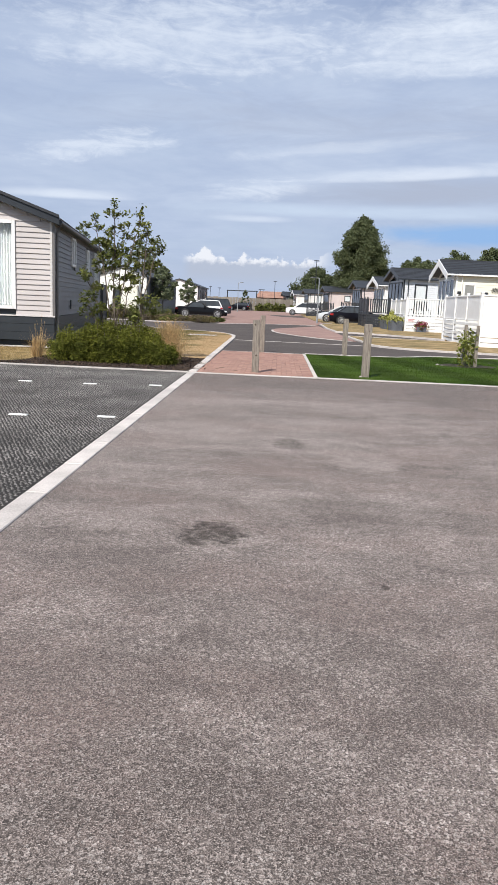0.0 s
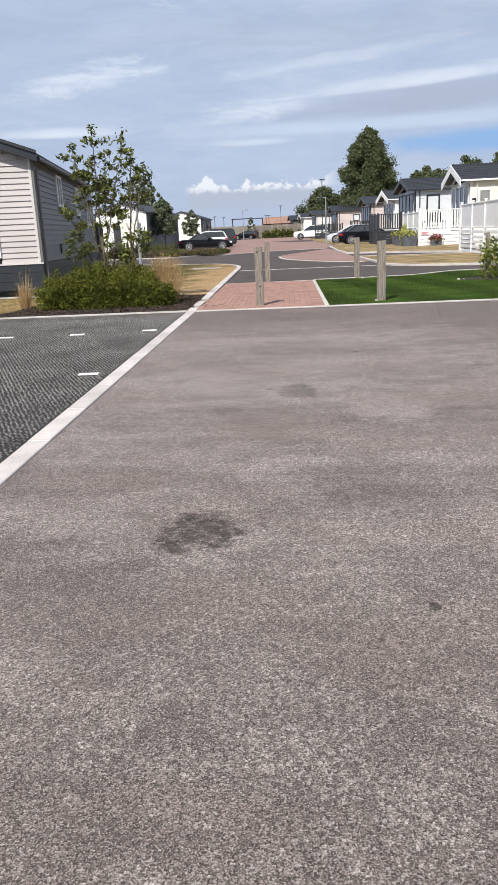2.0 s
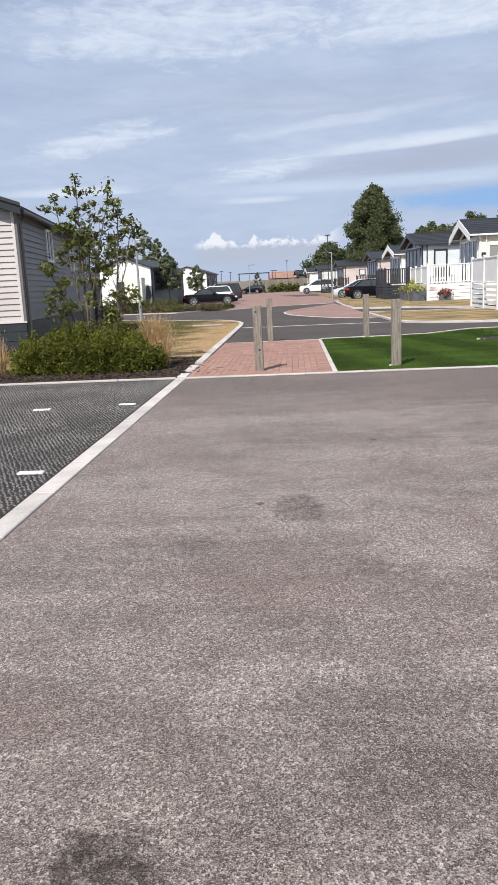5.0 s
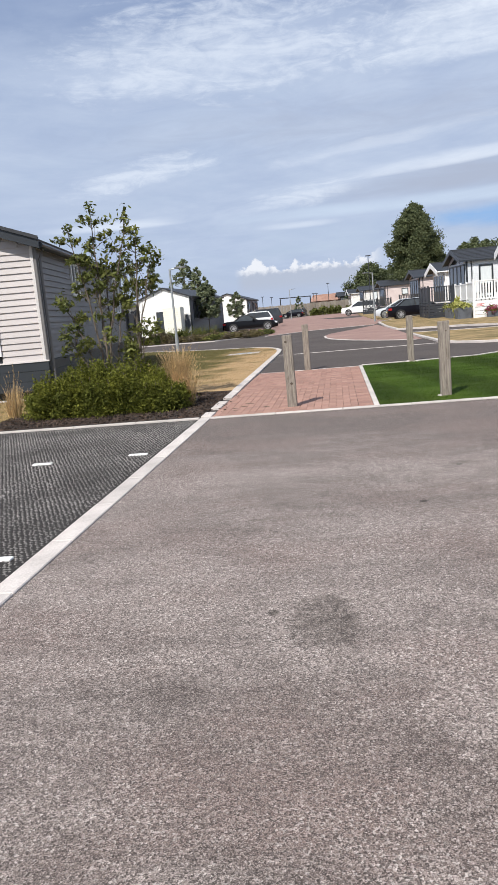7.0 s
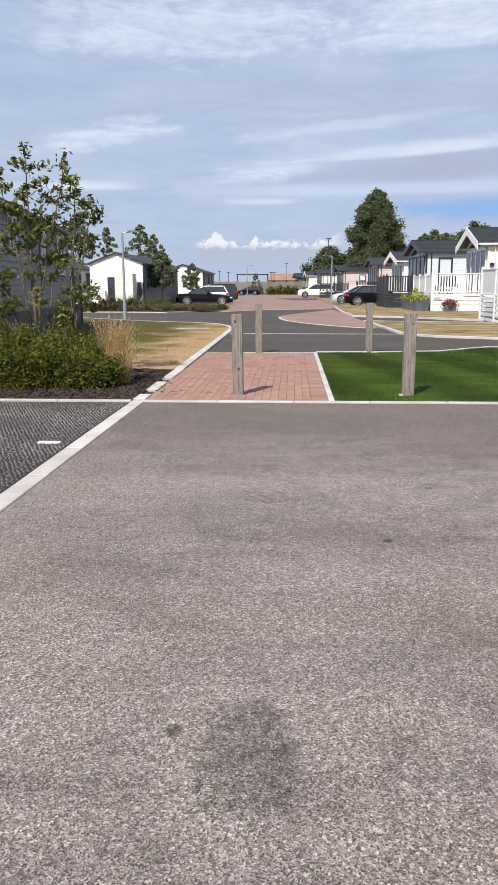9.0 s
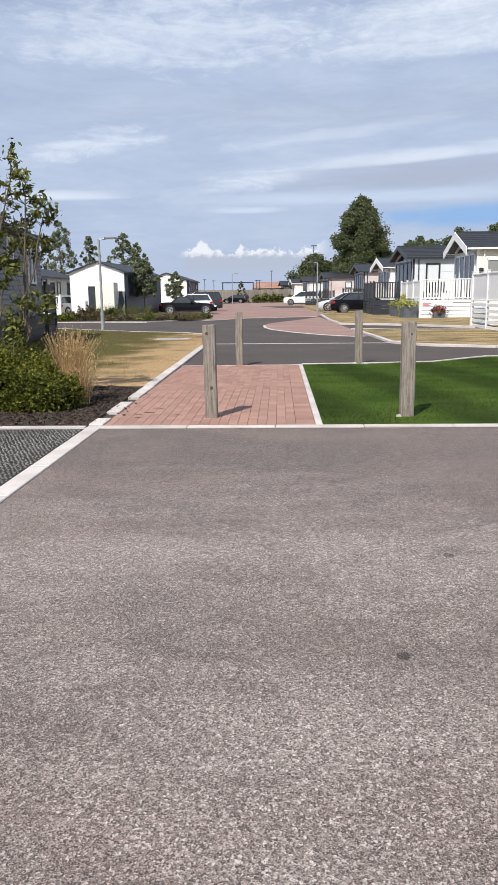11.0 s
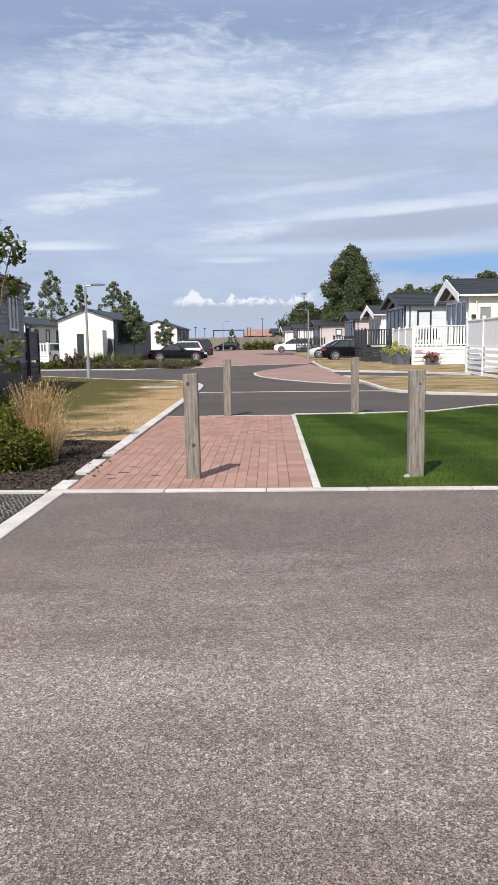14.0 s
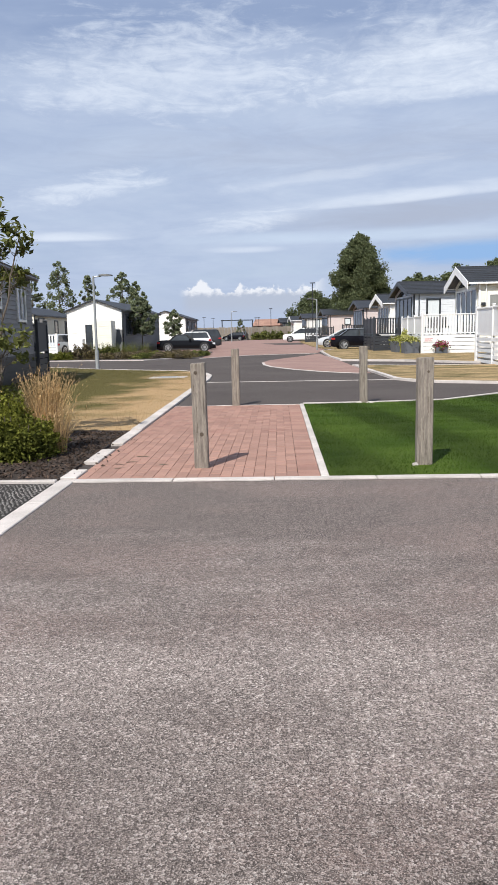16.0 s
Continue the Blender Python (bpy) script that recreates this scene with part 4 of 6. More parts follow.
picket_deck("deck", 7.05, 46.5, 9.9, 46.5, 0.98, 2.08, WHITE, "white raised deck end with pickets and boarded skirt", 0.085, posts=2.9)
picket_deck("deck", 7.05, 52.8, 7.05, 46.62, 0.98, 2.0, WHITE, "white deck front with solid panels", solid_panel=True)
picket_deck("deck", 7.15, 36.25, 10.2, 36.2, 0.95, 2.05, WHITE, "white raised deck end with pickets", 0.11, skirt_gap=0.06, posts=1.5)
picket_deck("deck", 7.15, 36.15, 7.0, 29.32, 0.95, 2.05, WHITE, "long white deck side, solid panels over an open slatted skirt", solid_panel=True, posts=2.28, skirt_gap=0.085)
picket_deck("deck", 7.0, 29.2, 14.0, 28.8, 0.95, 2.05, WHITE, "white raised deck edge with wide skirting boards", solid_panel=True, skirt_gap=0.03)
picket_deck("deck", 5.5, 59.0, 5.45, 53.5, 0.98, 2.05, DECK_DARK, "anthracite raised deck with solid side", solid_panel=True)
picket_deck("deck", 5.45, 53.5, 7.0, 53.5, 0.98, 2.05, DECK_DARK, "anthracite deck end with pickets", 0.085, posts=1.8)
picket_deck("deck", 6.0, 82.5, 8.6, 82.5, 0.9, 1.9, DECK_DARK, "dark deck fence before the pink lodge", 0.09)
picket_deck("deck", 3.0, 102.5, 6.6, 102.5, 0.8, 1.85, DECK_DARK, "dark deck fence before the lodge", 0.1)
picket_deck("deck", 3.4, 131.0, 7.0, 131.0, 0.8, 1.85, DECK_DARK, "dark deck fence before the lodge", 0.1)

for rx, ry, w in ((8.0, 27.9, 3.2),):
    solid("ramp", Shape().add([(rx, ry, 0.05), (rx + w, ry, 0.05), (rx + w, ry + 0.9, 0.05), (rx, ry + 0.9, 0.05), (rx + w, ry, 0.42), (rx + w, ry + 0.9, 0.42)], [(3, 2, 1, 0), (0, 1, 4), (1, 2, 5, 4), (2, 3, 5), (0, 4, 5, 3)]), CONCRETE, "low pale access ramp beside the white deck", "ramp")


def patio_chair(x, y, z, rot):
    root = thing("patio_chair", "dark wicker patio chair on the deck", "chair", "patio chairs", at=pose(x, y, z, 0, 0, rot))
    part("seat", Shape().box(-0.27, -0.27, 0.38, 0.27, 0.27, 0.46, 0.02), DECK_DARK, root)
    part("backrest", Shape().slab((-0.27, 0.27, 0.44), (0.27, 0.27, 0.44), (0.25, 0.36, 0.95), (-0.25, 0.36, 0.95), 0.04), DECK_DARK, root)
    for lx in (-0.24, 0.24):
        for ly in (-0.24, 0.24):
            part("leg", Shape().tube([(lx, ly, 0.39), (lx * 1.08, ly * 1.08, 0)], [0.022, 0.018], 6), DECK_DARK, root)


solid("deck_floor", Shape().box(7.1, 46.56, 0.9, 9.9, 52.7, 0.98, 0.01), TRIM_PALE, "pale boarded deck floor", "deck floor")
patio_chair(7.7, 47.3, 0.98, 200)
patio_chair(8.35, 47.2, 0.98, 150)
patio_chair(8.1, 48.2, 0.98, 20)
sign = thing("wall_ornament", "black scrollwork ornament on a cream wall", "ornament", at=pose(12.4, 46.57, 2.75))
for k in range(5):
    pts = [(0.09 * k - 0.2 + 0.07 * math.cos(a * 0.7), 0, 0.12 * math.sin(a * 0.7) + 0.05 * (k % 2)) for a in range(8)]
    part("scroll", Shape().tube(pts, [0.018] * 8, 5), DECK_DARK, sign)
for lx in (10.05, 11.7):
    solid("wall_lamp", Shape().box(lx, 46.47, 2.45, lx + 0.22, 46.58, 2.62, 0.02), DECK_DARK, "small dark wall lamp on cream cladding", "wall lamp", "wall lamps")

# ---- homes on the left ----
def white_home(x, y, w, length, eave, ridge, front, side, label, ground=0.03, turn=0):
    root = thing("static_home", label, "holiday home", "static homes", at=pose(x, y, ground, 0, 0, turn))
    part("front_wall", Shape().box(-w, 0, 0.35, 0, 0.06, eave), front, root)
    part("side_wall", Shape().box(-w, 0.06, 0.35, 0, length, eave), side, root, "grey clad long side")
    part("skirt", Shape().box(-w + 0.05, 0.05, 0, -0.05, length - 0.05, 0.35), SKIRT, root)
    g = Shape().add([(-w, 0, eave), (0, 0, eave), (-w / 2, 0, ridge), (-w, length, eave), (0, length, eave), (-w / 2, length, ridge)], [(0, 1, 2), (5, 4, 3), (0, 2, 5, 3), (1, 4, 5, 2), (0, 3, 4, 1)])
    part("gable", g, front, root)
    for sgn, xe in ((1, 0.18), (-1, -w - 0.18)):
        a, b, c, d = (xe, -0.15, eave), (-w / 2, -0.15, ridge + 0.1), (-w / 2, length + 0.15, ridge + 0.1), (xe, length + 0.15, eave)
        part("roof_plane", Shape().slab(*((a, d, c, b) if sgn > 0 else (a, b, c, d)), 0.09), ROOF_D, root)
    part("gutter", Shape().box(0.1, -0.15, eave - 0.12, 0.2, length, eave - 0.02, 0.01), FASCIA_D, root)
    part("corner_trim", Shape().box(-0.06, -0.03, 0.3, 0.03, 0.03, eave), FASCIA_D, root)
    for a, b, lo, hi in ((0.9, 2.2, 1.3, 2.75), (5.0, 5.9, 1.6, 2.6), (8.0, 9.4, 1.4, 2.6)):
        wn = thing("window", "", "")
        wn.parent = root
        f = Shape()
        for q in ((a - 0.05, lo - 0.05, a + 0.07, hi + 0.05), (b - 0.07, lo - 0.05, b + 0.05, hi + 0.05), (a, lo - 0.05, b, lo + 0.07), (a, hi - 0.07, b, hi + 0.05)):
            f.box(-0.02, q[0], q[1], 0.05, q[2], q[3])
        part("frame", f, FASCIA_D, wn)
        part("pane", Shape().box(0.0, a, lo, 0.02, b, hi), GLASS, wn)
    return root


w1 = white_home(-11.25, 59.3, 4.0, 12.0, 3.05, 3.75, CLAD_WHITE, CLAD_DARK, "white gabled home with grey sides and dark roof", turn=-3)
door = thing("door", "", "")
door.parent = w1
part("leaf", Shape().box(-2.62, -0.02, 0.35, -2.1, 0.0, 2.0), GLASS, door, "dark open doorway")
part("frame", Shape().box(-2.7, -0.035, 0.33, -2.62, 0.0, 2.08).box(-2.1, -0.035, 0.33, -2.02, 0.0, 2.08).box(-2.62, -0.035, 2.0, -2.1, 0.0, 2.08), FASCIA_D, door)
white_home(-10.1, 86.0, 4.4, 11.0, 3.0, 3.7, CLAD_WHITE, CLAD_DARK, "white home behind the parked cars")
white_home(-19.0, 64.0, 4.4, 11.0, 3.0, 3.7, CLAD_CREAM, CLAD_CREAM, "cream home beyond the white one")
solid("storage_shed", Shape().box(-13.0, 57.6, 0.03, -11.7, 58.9, 2.35, 0.03), CLAD_CREAM, "cream upright storage shed by the white home", "shed")
solid("gas_cabinet", Shape().box(-14.4, 57.2, 0.03, -13.6, 57.9, 1.15, 0.03), WHITE, "white low cabinet on the lawn", "cabinet")
picket_deck("deck", -8.39, 32.75, -8.13, 30.95, 0.75, 1.78, DECK_DARK, "tall dark deck fence beside the pale home", solid_panel=True)
picket_deck("deck", -10.5, 32.5, -8.45, 32.79, 0.75, 1.78, DECK_DARK, "dark deck end fence", solid_panel=True)
picket_deck("deck", -15.6, 54.3, -14.5, 54.3, 0.6, 1.45, WHITE, "white picket deck rail of a further home", 0.09)


# A dark slab added where only the shed's shadow falls.
board = thing("shed_shadow_panel", "dark sloping panel that stands for the shed's cast shadow", "board", at=pose(-11.6, 58.9, 0.03))
part("board", Shape().slab((0.0, -0.9, 0), (0.5, -0.9, 0), (0.3, 0.3, 1.7), (-0.1, 0.3, 1.7), 0.03), DECK_DARK, board)
solid("garden_bench", Shape().box(-13.5, 57.3, 0.4, -13.05, 57.7, 0.46).box(-13.5, 57.68, 0.46, -13.05, 57.72, 0.85).box(-13.48, 57.32, 0.03, -13.42, 57.7, 0.4).box(-13.13, 57.32, 0.03, -13.07, 57.7, 0.4), DECK_DARK, "dark garden bench by the white home", "bench")

# ---- lamps ----
def street_lamp(x, y, h, arm, label):
    root = thing("street_lamp", label, "street lamp", "street lamps", at=pose(x, y, 0))
    part("base_sleeve", Shape().tube([(0, 0, -0.1), (0, 0, 0.75)], [0.075, 0.075], 12), STEEL, root, smooth=True)
    part("column", Shape().tube([(0, 0, 0.7), (0, 0, h)], [0.05, 0.042], 10), STEEL, root, smooth=True)
    part("arm", Shape().tube([(0, 0, h - 0.03), (arm * 0.4, 0, h)], [0.03, 0.025], 8), STEEL, root)
    s = Shape().loft([[(arm * 0.3, -0.06, h - 0.01), (arm * 0.3, 0.06, h - 0.01), (arm * 0.3, 0.04, h + 0.06), (arm * 0.3, -0.04, h + 0.06)],
                      [(arm * 0.7, -0.12, h - 0.01), (arm * 0.7, 0.12, h - 0.01), (arm * 0.7, 0.08, h + 0.07), (arm * 0.7, -0.08, h + 0.07)],
                      [(arm, -0.09, h), (arm, 0.09, h), (arm, 0.06, h + 0.04), (arm, -0.06, h + 0.04)]])
    part("head", s, SKIRT, root, "flat dark lamp head")
    return root


street_lamp(-7.55, 36.35, 3.6, 0.75, "galvanised street lamp on the dry lawn's edge")
street_lamp(2.35, 61.0, 3.6, -0.75, "galvanised street lamp beside the street")
street_lamp(-7.3, 118.0, 4.5, 0.9, "distant galvanised street lamp column")


# ---- cars ----
def car(x, y, heading, length, width, height, col, label, kind="hatch"):
    """A car facing local +x: lofted body, glasshouse, four wheels, lights, mirrors, plates."""
    root = thing("car", label, "car", "parked cars", at=pose(x, y, 0.012, 0, 0, heading))
    L, W, H = length, width / 2, height
    bx = [-0.5, -0.485, -0.44, -0.36, -0.2, 0.0, 0.18, 0.32, 0.42, 0.475, 0.5]
    wide = [0.80, 0.90, 0.96, 0.99, 1, 1, 1, 0.985, 0.94, 0.85, 0.72]
    belt = {"hatch": [0.52, 0.60, 0.64, 0.65, 0.64, 0.63, 0.62, 0.58, 0.53, 0.47, 0.40],
            "suv": [0.52, 0.61, 0.63, 0.635, 0.63, 0.625, 0.62, 0.60, 0.58, 0.55, 0.48],
            "sedan": [0.52, 0.62, 0.66, 0.665, 0.65, 0.64, 0.63, 0.58, 0.53, 0.47, 0.40],
            "roadster": [0.48, 0.60, 0.66, 0.67, 0.66, 0.65, 0.64, 0.61, 0.55, 0.48, 0.40]}[kind]
    rings = []
    for f, wd, bl in zip(bx, wide, belt):
        z0 = 0.2 * H / 1.45 + (0.06 if abs(f) > 0.46 else 0)
        zb, w = bl * H, W * wd
        rings.append([(f * L, -w * 0.92, z0), (f * L, -w, z0 + 0.1), (f * L, -w, z0 + (zb - z0) * 0.6), (f * L, -w * 0.93, zb), (f * L, -w * 0.5, zb + 0.02), (f * L, w * 0.5, zb + 0.02),
                      (f * L, w * 0.93, zb), (f * L, w, z0 + (zb - z0) * 0.6), (f * L, w, z0 + 0.1), (f * L, w * 0.92, z0)])
    part("body", Shape().loft(rings), col, root, smooth=True)
    gx = {"hatch": (-0.47, -0.40, 0.02, 0.27), "suv": (-0.485, -0.43, 0.04, 0.27), "sedan": (-0.38, -0.22, 0.03, 0.26), "roadster": (-0.30, -0.17, 0.0, 0.13)}[kind]
    zb, rw = 0.625 * H, 0.80 if kind == "suv" else 0.70
    rings = [[(gx[0] * L, -W * 0.86, zb), (gx[0] * L, W * 0.86, zb), (gx[3] * L, W * 0.86, zb - 0.02), (gx[3] * L, -W * 0.86, zb - 0.02)],
             [(gx[1] * L, -W * rw, H - 0.05), (gx[1] * L, W * rw, H - 0.05), (gx[2] * L, W * rw, H - 0.05), (gx[2] * L, -W * rw, H - 0.05)]]
    part("glasshouse", Shape().loft(rings), GLASS if kind != "roadster" else GLASS, root, "dark glazing")
    roof_mat = TYRE if kind == "roadster" else col
    top = Shape().loft([[(gx[1] * L - 0.06, -W * (rw + 0.02), H - 0.07), (gx[1] * L - 0.06, W * (rw + 0.02), H - 0.07), (gx[2] * L + 0.08, W * (rw + 0.02), H - 0.07), (gx[2] * L + 0.08, -W * (rw + 0.02), H - 0.07)],
                        [(gx[1] * L + 0.12, -W * (rw - 0.1), H), (gx[1] * L + 0.12, W * (rw - 0.1), H), (gx[2] * L - 0.1, W * (rw - 0.1), H), (gx[2] * L - 0.1, -W * (rw - 0.1), H)]])
    part("roof", top, roof_mat, root, "black fabric hood" if kind == "roadster" else "", True)
    for sgn in (-1, 1):
        for f0, f1 in ((gx[0], gx[1]), (gx[3], gx[2])):
            s = Shape().tube([(f0 * L, sgn * W * 0.87, zb - 0.01), (f1 * L, sgn * W * (rw + 0.01), H - 0.05)], [0.05, 0.04], 6)
            part("pillar", s, roof_mat, root)
        if kind != "roadster":
            mid = (gx[0] + gx[3]) / 2 * L
            part("pillar", Shape().tube([(mid, sgn * W * 0.87, zb), (mid - 0.05, sgn * W * (rw + 0.01), H - 0.06)], [0.035, 0.03], 6), TYRE, root)
        part("mirror", Shape().box(gx[3] * L - 0.35, sgn * (W + 0.02) - 0.09, zb + 0.02, gx[3] * L - 0.2, sgn * (W + 0.02) + 0.09, zb + 0.15, 0.03), col, root)
        part("headlight", Shape().box(0.43 * L, sgn * W * 0.68 - 0.16, 0.40 * H, 0.489 * L, sgn * W * 0.68 + 0.13, 0.40 * H + 0.12, 0.03), CLEAR_LAMP, root)
        part("tail_light", Shape().box(-0.495 * L, sgn * W * 0.80 - 0.17, 0.48 * H, -0.44 * L, sgn * W * 0.80 + 0.175, 0.48 * H + 0.14, 0.02), RED_LAMP, root)
        part("sill", Shape().box(-0.25 * L, sgn * W * 0.94 - 0.05, 0.17, 0.25 * L, sgn * W * 0.94 + 0.05, 0.27, 0.01), TYRE, root)
        for fx in (-0.305, 0.31):
            r = 0.225 * H if kind in ("hatch", "sedan") else (0.25 * H if kind == "roadster" else 0.215 * H)
            wc = (fx * L, sgn * (W - 0.09), r)
            wheel = thing("wheel", "", "")
            wheel.parent = root
            part("arch", Shape().disc((fx * L, sgn * (W - 0.12), r + 0.015), (0, 1, 0), r * 1.13, 0.26, 22), TYRE, wheel)
            part("tyre", Shape().disc(wc, (0, 1, 0), r, 0.215, 24), TYRE, wheel)
            rim = Shape().disc((wc[0], sgn * (W + 0.012), r), (0, 1, 0), r * 0.24, 0.02, 12)
            for k in range(10):
                a = k * 2 * math.pi / 10
                rim.tube([(wc[0] + math.cos(a) * r * 0.15, sgn * (W + 0.012), r + math.sin(a) * r * 0.15), (wc[0] + math.cos(a) * r * 0.68, sgn * (W + 0.016), r + math.sin(a) * r * 0.68)], [0.022, 0.018], 5)
            ring = [(wc[0] + math.cos(a * math.pi / 12) * r * 0.7, sgn * (W + 0.014), r + math.sin(a * math.pi / 12) * r * 0.7) for a in range(25)]
            rim.tube(ring, [0.02] * 25, 5)
            part("rim", rim, RIM, wheel)
    part("front_plate", Shape().box(0.494 * L, -0.26, 0.30 * H, 0.503 * L, 0.26, 0.30 * H + 0.11), MARK, root)
    part("rear_plate", Shape().box(-0.506 * L, -0.26, 0.36 * H, -0.497 * L, 0.26, 0.36 * H + 0.11), PLATE, root)
    return root


P_BLACK, P_WHITE, P_GREY, P_SILVER, P_NAVY = paint("black", (0.007, 0.0075, 0.009)), paint("white", (0.78, 0.79, 0.80)), paint("grey", (0.045, 0.048, 0.055)), paint("silver", (0.52, 0.55, 0.58)), paint("navy", (0.006, 0.006, 0.009))
car(-7.35, 63.6, 4, 4.4, 1.78, 1.30, P_BLACK, "black soft-top roadster in a parking bay", "roadster")
car(-8.0, 69.3, 184, 4.1, 1.75, 1.50, P_WHITE, "white hatchback in a parking bay", "hatch")
car(-7.9, 75.0, 186, 4.6, 1.88, 1.70, P_GREY, "dark grey estate car in a parking bay", "suv")
car(-8.6, 146.0, 170, 4.2, 1.8, 1.5, P_NAVY, "dark hatchback at the street's far end", "hatch")
car(2.65, 107.0, 180, 4.9, 2.0, 1.8, P_WHITE, "large white off-roader beside a lodge", "suv")
car(4.9, 68.0, 176, 4.3, 1.8, 1.5, P_SILVER, "silver hatchback beside a lodge", "hatch")
car(-15.9, 60.5, 75, 4.2, 1.78, 1.48, P_SILVER, "silver hatchback beside the white home", "hatch")
car(5.55, 61.0, 3, 4.6, 1.8, 1.46, P_NAVY, "black saloon parked beside the anthracite deck", "sedan")


# ---- trees ----
def tree(name, x, y, height, spread, mat, label, seed, trunk_r=0.12, leaves=6000, leaf=0.16, clear=0.2, lobes=26, tall=1.0, z=0.0, group="trees", lump=1.0):
    """A tapered trunk with limbs and a crown of leaf clumps with gaps."""
    rng = np.random.default_rng(seed)
    root = thing(name, label, "tree", group, at=pose(x, y, z))
    tr = Shape()
    top = height * 0.86
    bend = rng.normal(size=2) * 0.02 * height
    spine = [Vector((bend[0] * (k / 6) ** 2, bend[1] * (k / 6) ** 2, -0.2 + (top + 0.2) * k / 6)) for k in range(7)]
    tr.tube(spine, [trunk_r * (1 - 0.85 * k / 6) for k in range(7)], 8)
    centres, sizes = [], []
    for i in range(lobes):
        f = clear + (1 - clear) * ((i + 0.5) / lobes)
        g = (f - clear) / (1 - clear)
        prof = (1 - g ** 2.6) ** 0.6 * (0.62 + 0.38 * min(1, g * 2.5))
        a = i * 2.4 + rng.uniform(-0.5, 0.5)
        r = spread * prof * rng.uniform(0.35, 1.0)
        c = Vector((math.cos(a) * r, math.sin(a) * r, height * f * rng.uniform(0.94, 1.03)))
        s0 = spine[min(6, max(1, int(f * 5.2)))]
        start = Vector((s0.x, s0.y, max(0.3, min(top, c.z - 0.35 * r))))
        mid = (start + c) / 2 + Vector((0, 0, -0.08 * r))
        tr.tube([start, mid, c], [trunk_r * 0.32 * (1.1 - f) + 0.008, trunk_r * 0.2 * (1.1 - f) + 0.006, 0.005], 5)
        centres.append(c)
        sizes.append(spread * rng.uniform(0.16, 0.36) * (0.6 + 0.4 * prof) * lump)
    part("trunk", tr, BARK, root)
    per = leaves // lobes
    pts = []
    for c, s in zip(centres, sizes):
        d = rng.normal(size=(per, 3))
        d /= np.linalg.norm(d, axis=1, keepdims=True)
        rad = s * rng.uniform(0.25, 1.0, (per, 1)) ** 0.55 * (0.75 + 0.5 * rng.random((per, 1)) ** 3)
        pts.append(np.array(c) + d * rad * np.array([1, 1, 0.8 * tall]))
    q = leaf_quads(np.concatenate(pts), leaf, rng)
    part("crown", soup("crown", q, 4, mat), mat, root)
    return root


tree("big_tree", 11.5, 117, 14.3, 4.5, LEAF_DARK, "tall broad dark green tree behind the lodges", 3, 0.4, 90000, 0.19, 0.05, 240, lump=1.08)
tree("big_tree", 14.2, 118, 10.2, 2.6, LEAF_DARK, "lower dark green tree beside the tall one", 4, 0.3, 40000, 0.19, 0.02, 130, lump=0.95)
tree("big_tree", 7.2, 165, 9.0, 6.2, LEAF_DARK, "rounded dark green tree at the end of the row", 5, 0.3, 26000, 0.26, 0.0, 70)
for i in range(26):
    tree("far_tree", 20.5 + i * 2.1, 128 + (i % 3) * 3, 9.2 + 0.30 * i + (i * 37 % 10) * 0.09, 3.6, LEAF_DARK, "dark tree of the far wood edge", 20 + i, 0.25, 9000, 0.24, 0.15, 60, lump=1.15, group="far wood edge")
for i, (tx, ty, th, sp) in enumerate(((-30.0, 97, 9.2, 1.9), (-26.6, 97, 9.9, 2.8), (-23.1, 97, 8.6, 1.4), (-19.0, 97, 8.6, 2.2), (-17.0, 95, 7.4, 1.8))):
    tree("poplar", tx, ty, th, sp, LEAF_HAZED, "slender open-crowned poplar behind the homes", 50 + i, 0.16, 5200, 0.17, 0.12, 80, 1.3, lump=0.72)
tree("street_tree", -10.4, 62.0, 4.0, 1.15, LEAF_HAZED, "small round street tree beside the grey home", 60, 0.06, 9000, 0.10, 0.36, 46, lump=1.05)
tree("street_tree", -9.75, 74.0, 3.4, 0.95, LEAF_HAZED, "small street tree behind the parked cars", 61, 0.05, 5000, 0.10, 0.36, 36, lump=1.05)


